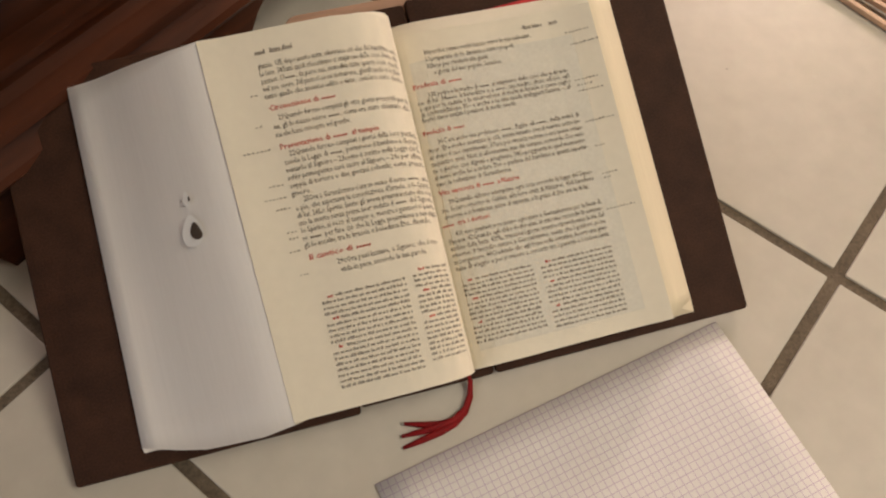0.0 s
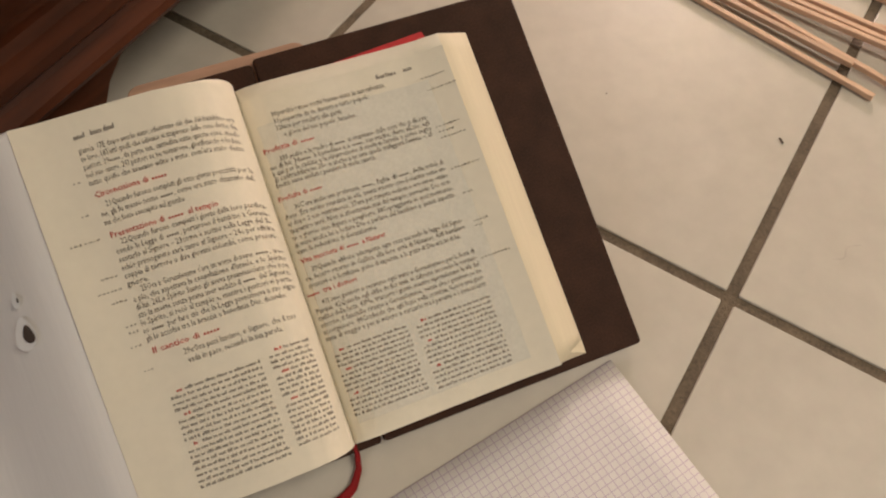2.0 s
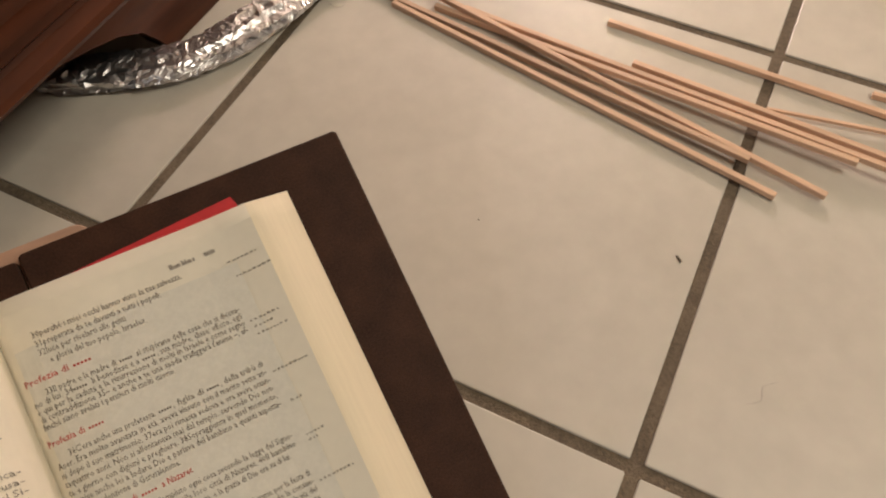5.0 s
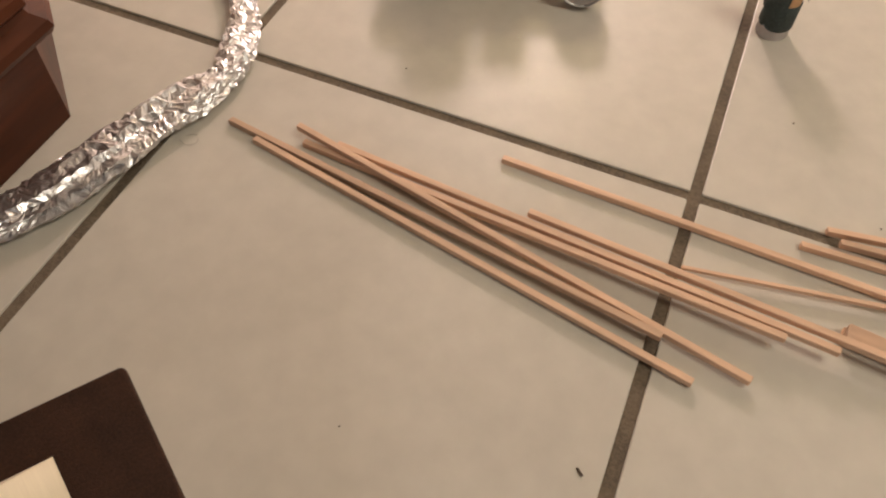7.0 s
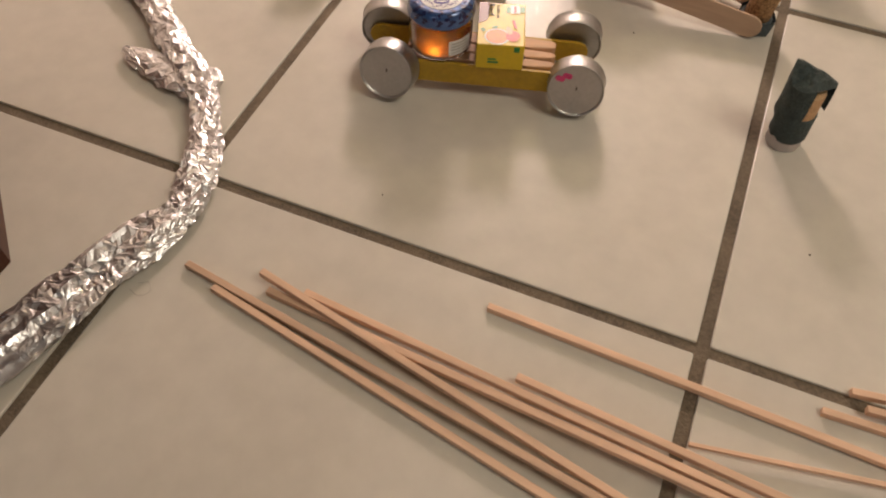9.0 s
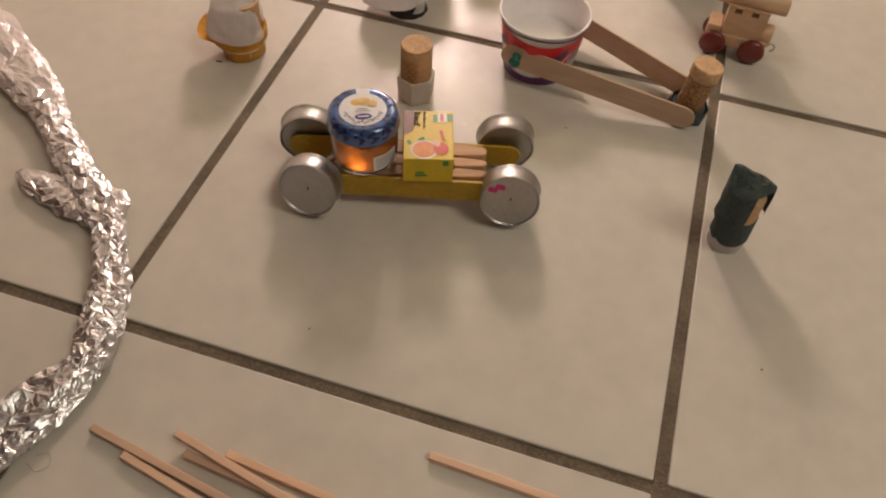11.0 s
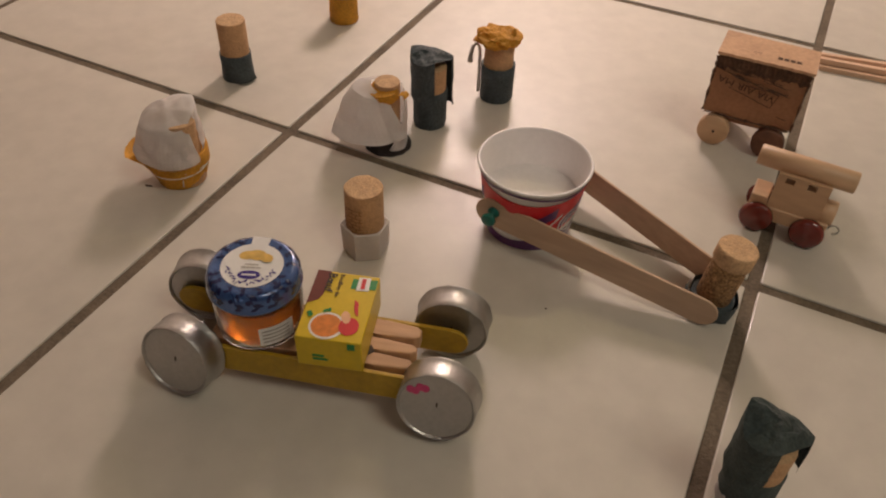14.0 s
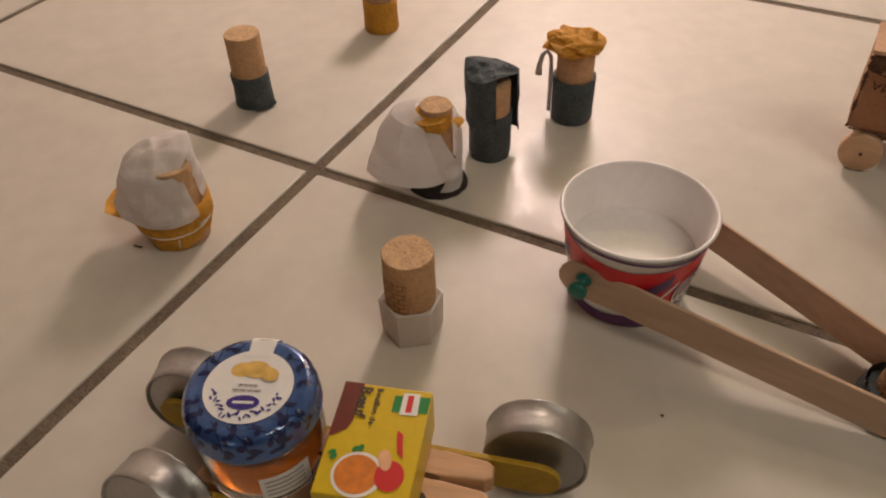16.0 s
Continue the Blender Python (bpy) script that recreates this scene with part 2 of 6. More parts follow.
# squared paper: two families of fine violet lines, 4 mm apart
SQUARED = mat("squared_paper", (0.74, 0.71, 0.70), rough=0.7, vary=0.03, scale=30, bump=0.05, bump_scale=60)
nt = SQUARED.node_tree
tc = nt.nodes.new("ShaderNodeTexCoord")
sep = nt.nodes.new("ShaderNodeSeparateXYZ")
nt.links.new(tc.outputs["Object"], sep.inputs[0])
lines = []
for axis in (0, 1):
    mul = nt.nodes.new("ShaderNodeMath")
    mul.operation, mul.inputs[1].default_value = "MULTIPLY", 250.0
    nt.links.new(sep.outputs[axis], mul.inputs[0])
    fr = nt.nodes.new("ShaderNodeMath")
    fr.operation = "FRACT"
    nt.links.new(mul.outputs[0], fr.inputs[0])
    lt = nt.nodes.new("ShaderNodeMath")
    lt.operation, lt.inputs[1].default_value = "LESS_THAN", 0.11
    nt.links.new(fr.outputs[0], lt.inputs[0])
    lines.append(lt)
mx = nt.nodes.new("ShaderNodeMath")
mx.operation = "MAXIMUM"
nt.links.new(lines[0].outputs[0], mx.inputs[0])
nt.links.new(lines[1].outputs[0], mx.inputs[1])
base_link = nt.nodes["Principled BSDF"].inputs["Base Color"].links[0].from_socket
mixl = nt.nodes.new("ShaderNodeMix")
mixl.data_type = "RGBA"
mixl.inputs[7].default_value = (0.55, 0.46, 0.56, 1)
nt.links.new(mx.outputs[0], mixl.inputs[0])
nt.links.new(base_link, mixl.inputs[6])
nt.links.new(mixl.outputs[2], nt.nodes["Principled BSDF"].inputs["Base Color"])


# ---- mesh helpers ----
def add_mesh(bm, verts, polys, m=Matrix(), mi=0, smooth=False):
    vs = [bm.verts.new(m @ Vector(v)) for v in verts]
    for p in polys:
        try:
            f = bm.faces.new([vs[i] for i in p])
        except ValueError:
            continue
        f.material_index, f.smooth = mi, smooth
    return vs


def add_box(bm, size, m=Matrix(), mi=0, bevel=0.0, seg=2):
    made = bmesh.ops.create_cube(bm, size=1.0, matrix=m @ Matrix.Diagonal((*size, 1)))
    fs = set()
    for v in made["verts"]:
        fs.update(v.link_faces)
    for f in fs:
        f.material_index = mi
    if bevel:
        es = set()
        for f in fs:
            es.update(f.edges)
        out = bmesh.ops.bevel(bm, geom=list(es), offset=bevel, segments=seg, profile=0.5, affect="EDGES")
        for f in out["faces"]:
            f.material_index, f.smooth = mi, True


def add_lathe(bm, profile, seg=32, m=Matrix(), mi=0, smooth=True, wobble=None, mis=None, flat=()):
    """Turns a profile of (radius, height) round z."""
    rings = []
    for j, (r, z) in enumerate(profile):
        ring = []
        for i in range(seg):
            a = 2 * math.pi * i / seg
            rr, zz = (r, z) if wobble is None else wobble(r, z, a)
            ring.append(bm.verts.new(m @ Vector((rr * math.cos(a), rr * math.sin(a), zz))))
        rings.append(ring)
    for j in range(len(rings) - 1):
        for i in range(seg):
            k = (i + 1) % seg
            f = bm.faces.new((rings[j][i], rings[j][k], rings[j + 1][k], rings[j + 1][i]))
            f.material_index, f.smooth = (mis[j] if mis else mi), smooth and j not in flat
    for ring, flip in ((rings[0], True), (rings[-1], False)):
        f = bm.faces.new(ring[::-1] if flip else ring)
        f.material_index = (mis[0] if flip else mis[-1]) if mis else mi
    return rings


def add_tube(bm, path, radius, seg=8, mi=0, flat=1.0):
    """A tube along a path of points; radius is a number or one for each point."""
    pts = [Vector(p) for p in path]
    rings = []
    for i, p in enumerate(pts):
        d = (pts[min(i + 1, len(pts) - 1)] - pts[max(i - 1, 0)]).normalized()
        side = d.cross(Vector((0, 0, 1)))
        side = side.normalized() if side.length > 1e-4 else Vector((1, 0, 0))
        up = side.cross(d)
        r = radius[i] if isinstance(radius, (list, tuple)) else radius
        rings.append([bm.verts.new(p + side * r * math.cos(a) + up * r * flat * math.sin(a)) for a in (2 * math.pi * k / seg for k in range(seg))])
    for a, b in zip(rings, rings[1:]):
        for k in range(seg):
            f = bm.faces.new((a[k], a[(k + 1) % seg], b[(k + 1) % seg], b[k]))
            f.smooth, f.material_index = True, mi
    bm.faces.new(rings[0][::-1]).material_index = mi
    bm.faces.new(rings[-1]).material_index = mi


def add_prism(bm, outline, lo, hi, m=Matrix(), mi=0, bevel=0.0):
    """A flat outline of (x, y) between the heights lo and hi."""
    n = len(outline)
    verts = [(x, y, lo) for x, y in outline] + [(x, y, hi) for x, y in outline]
    vs = [bm.verts.new(m @ Vector(v)) for v in verts]
    fs = [bm.faces.new(vs[:n][::-1]), bm.faces.new(vs[n:])]
    fs += [bm.faces.new((vs[i], vs[(i + 1) % n], vs[n + (i + 1) % n], vs[n + i])) for i in range(n)]
    for f in fs:
        f.material_index = mi
    if bevel:
        es = list(fs[1].edges) + list(fs[0].edges)
        out = bmesh.ops.bevel(bm, geom=es, offset=bevel, segments=2, profile=0.5, affect="EDGES")
        for f in out["faces"]:
            f.material_index = mi


def mesh_of(name, bm, materials):
    bmesh.ops.recalc_face_normals(bm, faces=bm.faces)
    me = bpy.data.meshes.new(name)
    bm.to_mesh(me)
    bm.free()
    for m in materials if isinstance(materials, (list, tuple)) else [materials]:
        me.materials.append(m)
    return me


def part(name, bm, material, parent, label=""):
    ob = new(name, mesh_of(name, bm, material))
    ob.parent = parent
    if label:
        tagged(ob, label)
    return ob


def thing(name, m, label, category, group="", kind=""):
    ob = new(name)
    ob.empty_display_size = 0.02
    ob.matrix_world = m
    return tagged(ob, label, category, group, kind)


def single(name, bm, materials, m, label, category, group="", kind=""):
    ob = new(name, mesh_of(name, bm, materials))
    ob.matrix_world = m
    return tagged(ob, label, category, group, kind)


def rounded(w, h, r, seg=5, cx=0.0, cy=0.0):
    out = []
    for sx, sy, a0 in ((1, 1, 0), (-1, 1, 90), (-1, -1, 180), (1, -1, 270)):
        for i in range(seg + 1):
            a = radians(a0 + 90 * i / seg)
            out.append((cx + sx * (w / 2 - r) + r * math.cos(a), cy + sy * (h / 2 - r) + r * math.sin(a)))
    return out


def lerp_table(table, x):
    for (x0, y0), (x1, y1) in zip(table, table[1:]):
        if x0 <= x <= x1:
            return y0 + (y1 - y0) * (x - x0) / (x1 - x0)
    return table[0][1] if x < table[0][0] else table[-1][1]


# ---- the room that closes the place ----
X0, X1, Y0, Y1, ZC = -1.05, 2.7, -2.7, 1.47, 2.6
PITCH, JOINT = 0.316, 0.0072


def slab(name, size, place, material, label=""):
    bm = bmesh.new()
    add_box(bm, size)
    ob = single(name, bm, material, Matrix.Translation(place), label or "plain pale plastered room wall", "wall", kind="structure")
    return ob


slab("wall_west", (0.2, Y1 - Y0 + 0.4, ZC), (X0 - 0.1, (Y0 + Y1) / 2, ZC / 2), PLASTER)
slab("wall_east", (0.2, Y1 - Y0 + 0.4, ZC), (X1 + 0.1, (Y0 + Y1) / 2, ZC / 2), PLASTER)
slab("wall_north", (X1 - X0, 0.2, ZC), ((X0 + X1) / 2, Y1 + 0.1, ZC / 2), PLASTER)
bm = bmesh.new()
W0, W1, H0, H1 = -1.04, 0.2, 0.85, 2.1
for x0, x1, z0, z1 in ((X0, W0, 0, ZC), (W1, X1, 0, ZC), (W0, W1, 0, H0), (W0, W1, H1, ZC)):
    add_box(bm, (x1 - x0, 0.2, z1 - z0), Matrix.Translation(((x0 + x1) / 2, Y0 - 0.1, (z0 + z1) / 2)))
single("wall_south", bm, PLASTER, Matrix(), "plain pale plastered wall with a window opening", "wall", kind="structure")
slab("ceiling", (X1 - X0 + 0.4, Y1 - Y0 + 0.4, 0.1), ((X0 + X1) / 2, (Y0 + Y1) / 2, ZC + 0.05), PLASTER, "plain white ceiling")

# ---- floor: grout bed and glazed tiles ----
bm = bmesh.new()
add_box(bm, (X1 - X0 + 0.4, Y1 - Y0 + 0.4, 0.05), Matrix.Translation(((X0 + X1) / 2, (Y0 + Y1) / 2, -0.0264)))
floor = single("floor", bm, GROUT, Matrix(), "beige glazed square floor tiles with brown grout", "floor", kind="structure")

# ---- wooden cabinet with bracket feet ----
cabinet = thing("wooden_cabinet", Matrix(), "polished dark red-brown wooden cabinet with bracket feet on the tiles", "cabinet")
FX = -0.379


def offset_line(pts, d):
    out = []
    for i, p in enumerate(pts):
        a = (Vector(p) - Vector(pts[i - 1])).normalized() if i else None
        b = (Vector(pts[i + 1]) - Vector(p)).normalized() if i < len(pts) - 1 else None
        na = Vector((a.y, -a.x)) if a else None
        nb = Vector((b.y, -b.x)) if b else None
        if na and nb:
            n = (na + nb).normalized()
            n = n / max(0.3, n.dot(na))
        else:
            n = na or nb
        out.append(Vector(p) + n * d)
    return out


PLAN = [(FX, -0.75), (FX, 0.217), (-0.520, 0.352), (-1.04, 0.352)]


def sweep(bm, profile, mi=0):
    """Sweeps a moulding profile of (projection, height) along the cabinet's plan."""
    rows = [[bm.verts.new((*q, z)) for q in offset_line(PLAN, d)] for d, z in profile]
    for a, b in zip(rows, rows[1:]):
        for i in range(len(a) - 1):
            f = bm.faces.new((a[i], a[i + 1], b[i + 1], b[i]))
            f.material_index, f.smooth = mi, False
    return rows


bm = bmesh.new()
foot = [(0.217, 0.0), (0.140, 0.0), (0.134, 0.012), (0.122, 0.029), (0.104, 0.040), (0.082, 0.048), (0.055, 0.056), (0.02, 0.060), (-0.03, 0.060),
        (-0.062, 0.058), (-0.078, 0.053), (-0.092, 0.043), (-0.102, 0.030), (-0.108, 0.015), (-0.116, 0.0), (-0.30, 0.0), (-0.305, 0.02), (-0.34, 0.055),
        (-0.6, 0.06), (-0.66, 0.03), (-0.67, 0.0), (-0.75, 0.0), (-0.75, 0.066), (0.217, 0.066)]
to_front = Matrix(((0, 0, 1, FX), (1, 0, 0, 0), (0, 1, 0, 0), (0, 0, 0, 1)))
add_prism(bm, foot, -0.022, 0.0, to_front)
part("front_plinth", bm, DARKWOOD, cabinet)
bm = bmesh.new()
side = [(PLAN[1][0], PLAN[1][1]), (PLAN[2][0], PLAN[2][1]), (PLAN[2][0] - 0.01, PLAN[2][1] - 0.02), (PLAN[1][0] - 0.022, PLAN[1][1] - 0.001)]
add_prism(bm, side, 0.0, 0.066)
part("corner_plinth", bm, DARKWOOD, cabinet)
bm = bmesh.new()
add_prism(bm, [(-0.53, 0.352), (-1.04, 0.352), (-1.04, 0.33), (-0.53, 0.33)], 0.0, 0.066)
part("side_plinth", bm, DARKWOOD, cabinet)
bm = bmesh.new()
sweep(bm, [(-0.022, 0.0655), (0.004, 0.0655), (0.013, 0.067), (0.015, 0.071), (0.013, 0.075), (0.005, 0.079), (0.003, 0.082), (0.006, 0.085), (0.004, 0.090), (-0.006, 0.094),
           (-0.009, 0.100), (-0.009, 0.106), (-0.004, 0.109), (-0.004, 0.114), (-0.016, 0.118), (-0.016, 0.30)])
part("moulding", bm, DARKWOOD, cabinet)
bm = bmesh.new()
add_prism(bm, [(x, y) for x, y in offset_line(PLAN, -0.017)] + [(-1.04, -0.75)], 0.064, 0.86)
part("carcass", bm, DARKWOOD, cabinet)
bm = bmesh.new()
add_box(bm, (0.02, 0.42, 0.16), Matrix.Translation((FX - 0.016, -0.20, 0.222)), bevel=0.004)
drawer = part("drawer_front", bm, DARKWOOD, cabinet)
bm = bmesh.new()
add_lathe(bm, [(0.004, 0), (0.004, 0.006), (0.010, 0.009), (0.012, 0.014), (0.009, 0.019), (0.002, 0.021)], 20, pose(FX - 0.006, -0.22, 0.166, 0, 90, 0))
part("knob", bm, BRASS, drawer, "dull brass knob")
bm = bmesh.new()
add_prism(bm, [(x, y) for x, y in offset_line(PLAN, 0.012)] + [(-1.04, -0.75)], 0.86, 0.885)
part("cabinet_top", bm, DARKWOOD, cabinet)

# ---- the open book on its rest ----
BO = Vector((-0.0331, -0.0585, 0.0078))
BU = Vector((-0.7449, 0.5381, 0.3945)).normalized()
BR = Vector((BU.y, -BU.x, 0)).normalized()
BN = BR.cross(BU)
BOOK = Matrix((BR, BU, BN)).transposed().to_4x4()
BOOK.translation = BO
book = thing("open_book", BOOK, "thick open book with dark brown leather cover, cream pages, red headings", "book")

bm = bmesh.new()
add_prism(bm, [(a + 0.0015 * b / 0.21 if a > -0.07 else a, b) for a, b in rounded(0.1490, 0.2137, 0.0022, 4, -0.0735, 0.1068)], -0.0055, 0.0, bevel=0.0012)
part("right_cover", bm, LEATHER, book)
bm = bmesh.new()
add_prism(bm, [(a - 0.004 * b / 0.21 if a < -0.3 else a, b) for a, b in rounded(0.1458, 0.2147, 0.0022, 4, -0.2959, 0.1043)], -0.0055, 0.0, bevel=0.0012)
part("left_cover", bm, LEATHER, book)
bm = bmesh.new()
add_prism(bm, rounded(0.0735, 0.2117, 0.002, 3, -0.1858, 0.1058), -0.0050, -0.0012, bevel=0.0008)
part("spine", bm, LEATHER, book)

LEFT = [(-0.2572, 0.0655), (-0.246, 0.0648), (-0.2325, 0.0648), (-0.215, 0.0660), (-0.195, 0.0655), (-0.182, 0.0632), (-0.1735, 0.0585), (-0.1675, 0.049), (-0.1640, 0.036), (-0.1628, 0.026), (-0.1622, 0.019)]
RIGHT = [(-0.1621, 0.0185), (-0.1608, 0.0200), (-0.1570, 0.0222), (-0.150, 0.0238), (-0.138, 0.0232), (-0.12, 0.0213), (-0.10, 0.0195), (-0.078, 0.0180), (-0.065, 0.0185), (-0.0525, 0.0212)]
LEDGE = [(-0.333, 0.0035), (-0.3255, 0.0075), (-0.315, 0.0150), (-0.303, 0.0270), (-0.290, 0.0400), (-0.2725, 0.0545)]
REDGE = [(-0.0432, 0.0125), (-0.0345, 0.0050), (-0.0312, 0.0012)]


def left_scale(b):
    return 0.87 + 0.14 * b / 0.19


def page_c(a, b):
    return lerp_table(LEFT, a) * left_scale(b) if a < -0.1621 else lerp_table(RIGHT, a)


# how far the tail of each block bulges out or draws in, across the block
TAIL = [(-0.333, 0.0030), (-0.3255, 0.0005), (-0.315, -0.0022), (-0.303, -0.0040), (-0.2725, -0.0030), (-0.2572, -0.0004), (-0.24, 0.0020), (-0.17, 0.0028)]
TAIL_RIGHT = [(-0.1621, 0.0010), (-0.0525, 0.0010), (-0.0432, 0.0042), (-0.0312, 0.0075)]


def edge_slant(a, b, scaled):
    """The left pages' outer corner leans inwards towards the tail."""
    return 0.005 * (1 - b / 0.19) * max(0.0, min(1.0, (-0.236 - a) / 0.02, (a + 0.333) / 0.03)) if scaled else 0.0


def block(bm, line, steps, scaled, mi_of):
    """A stack of pages: the cross-section line swept from the tail to the head, closed below."""
    rows = []
    bs = [0.0055 + (0.1945 - 0.0055) * i / steps for i in range(steps + 1)]
    for i, b in enumerate(bs):
        row = []
        for a, c in line:
            cc = c * (left_scale(b) if scaled else 1.0)
            bb = b
            if i == steps:
                bb += 0.005 - 0.235 * cc if scaled else -0.16 * cc
            if i == 0:
                bb += lerp_table(TAIL if scaled else TAIL_RIGHT, a)
            row.append(bm.verts.new((a + edge_slant(a, b, scaled), bb, cc)))
        base = [bm.verts.new((line[-1][0], b, 0.0004)), bm.verts.new((line[0][0], b, 0.0004))]
        rows.append(row + base)
    n = len(rows[0])
    for r0, r1 in zip(rows, rows[1:]):
        for j in range(n):
            k = (j + 1) % n
            f = bm.faces.new((r0[j], r0[k], r1[k], r1[j]))
            f.material_index, f.smooth = mi_of(j), True
    bm.faces.new(rows[0][::-1]).material_index = 1
    bm.faces.new(rows[-1]).material_index = 1


def dense(line, n=3):
    out = []
    for (a0, c0), (a1, c1) in zip(line, line[1:]):
        out += [(a0 + (a1 - a0) * i / n, c0 + (c1 - c0) * i / n) for i in range(n)]
    return out + [line[-1]]


lf, le = dense(LEFT, 2), LEDGE
bm = bmesh.new()
block(bm, le + lf, 16, True, lambda j: 1 if j < len(le) else 0)
left_block = part("left_page_block", bm, [PAGE, EDGEDAYLIT], book)
bm = bmesh.new()
block(bm, RIGHT + REDGE, 16, False, lambda j: 0 if j < len(RIGHT) - 1 else 1)
right_block = part("right_page_block", bm, [PAGE, EDGECREAM], book)

# the top leaf of each side, lifting a little from the block
for side_line, parent, lift in ((LEFT, left_block, 0.0006), (RIGHT, right_block, 0.0006)):
    bm = bmesh.new()
    scaled = side_line is LEFT
    grid = []
    line = dense(side_line, 3)
    for i in range(15):
        b = 0.0062 + 0.178 * i / 14
        row = []
        for a, c in line:
            cc = c * (left_scale(b) if scaled else 1)
            row.append(bm.verts.new((a + edge_slant(a, b, scaled), b, cc + lift * (1 + 0.4 * math.sin(9 * a * 20 + b * 30)))))
        grid.append(row)
    for r0, r1 in zip(grid, grid[1:]):
        for j in range(len(line) - 1):
            bm.faces.new((r0[j], r0[j + 1], r1[j + 1], r1[j])).smooth = True
    part("top_leaf", bm, PAGE, parent)


def place_text(me, a0, b0):
    """Lays flat lettering on the curved page: x runs across from a0, y up from b0."""
    for v in me.vertices:
        a, b = a0 + v.co.x, b0 + v.co.y
        v.co = (a, b, page_c(a, b) + 0.0013)


def letters(text, size, bold=0.0):
    cu = bpy.data.curves.new("lettering", "FONT")
    cu.body, cu.size, cu.resolution_u, cu.offset = text, size, 1, bold
    ob = bpy.data.objects.new("lettering", cu)
    scene.collection.objects.link(ob)
    bpy.context.view_layer.update()
    me = bpy.data.meshes.new_from_object(ob.evaluated_get(bpy.context.evaluated_depsgraph_get()))
    bpy.data.objects.remove(ob)
    bpy.data.curves.remove(cu)
    return me


def text_line(bm, text, a0, a1, b, size, bold):
    """One line of print fitted between a0 and a1; each name in it becomes a plain bar as tall as the small letters."""
    if "▬" in text:
        pieces = text.split("▬▬▬")
        total = sum(max(1, len(p)) for p in pieces) + 5.0 * (len(pieces) - 1)
        a = a0
        for k, p in enumerate(pieces):
            w = (a1 - a0) * len(p) / total
            if p.strip():
                text_line(bm, p.rstrip(), a + (0.35 * (len(p) - len(p.lstrip())) * (a1 - a0) / total), a + w * len(p.rstrip()) / len(p), b, size, bold)
            a += w
            if k < len(pieces) - 1:
                wb = (a1 - a0) * 5.0 / total
                for i in range(5):
                    p0, p1 = a + wb * (0.04 + 0.92 * i / 5), a + wb * (0.04 + 0.92 * (i + 0.62) / 5)
                    vs = [bm.verts.new((q, b + h, page_c(q, b) + 0.0013)) for q, h in ((p0, 0.0003), (p1, 0.0003), (p1, 0.0012), (p0, 0.0012))]
                    bm.faces.new(vs)
                a += wb
        return
    me = letters(text, size, bold)
    if not me.vertices:
        return
    xs = [v.co.x for v in me.vertices]
    w = max(xs)
    for v in me.vertices:
        v.co.x *= (a1 - a0) / w
    place_text(me, a0, b)
    bm.from_mesh(me)
    bpy.data.meshes.remove(me)


def bars(bm, rng, a0, a1, b, h, mi=0, lo=0.0015, hi=0.0055, lift=0.0013):
    """A line of small print too fine to read: words of letter-wide bars, or one whole strip where lo is long."""
    a, strip = a0, lo > 0.5
    while a < a1 - 0.0006:
        w = min(rng.uniform(lo, hi), a1 - a)
        n = max(1, int(w / (0.0016 if strip else 0.00062)))
        for i in range(n):
            p, q = a + w * i / n, a + w * (i + (1.0 if strip else rng.uniform(0.62, 0.86))) / n
            up = h * (1.1 if strip else rng.choice((0.72, 0.78, 0.84, 1.2)))
            c0, c1 = page_c(p, b) + lift, page_c(q, b) + lift
            vs = [bm.verts.new(v) for v in ((p, b, c0), (q, b, c1), (q, b + up, c1), (p, b + up, c0))]
            bm.faces.new(vs).material_index = mi
        a += w + rng.uniform(0.0005, 0.0009)


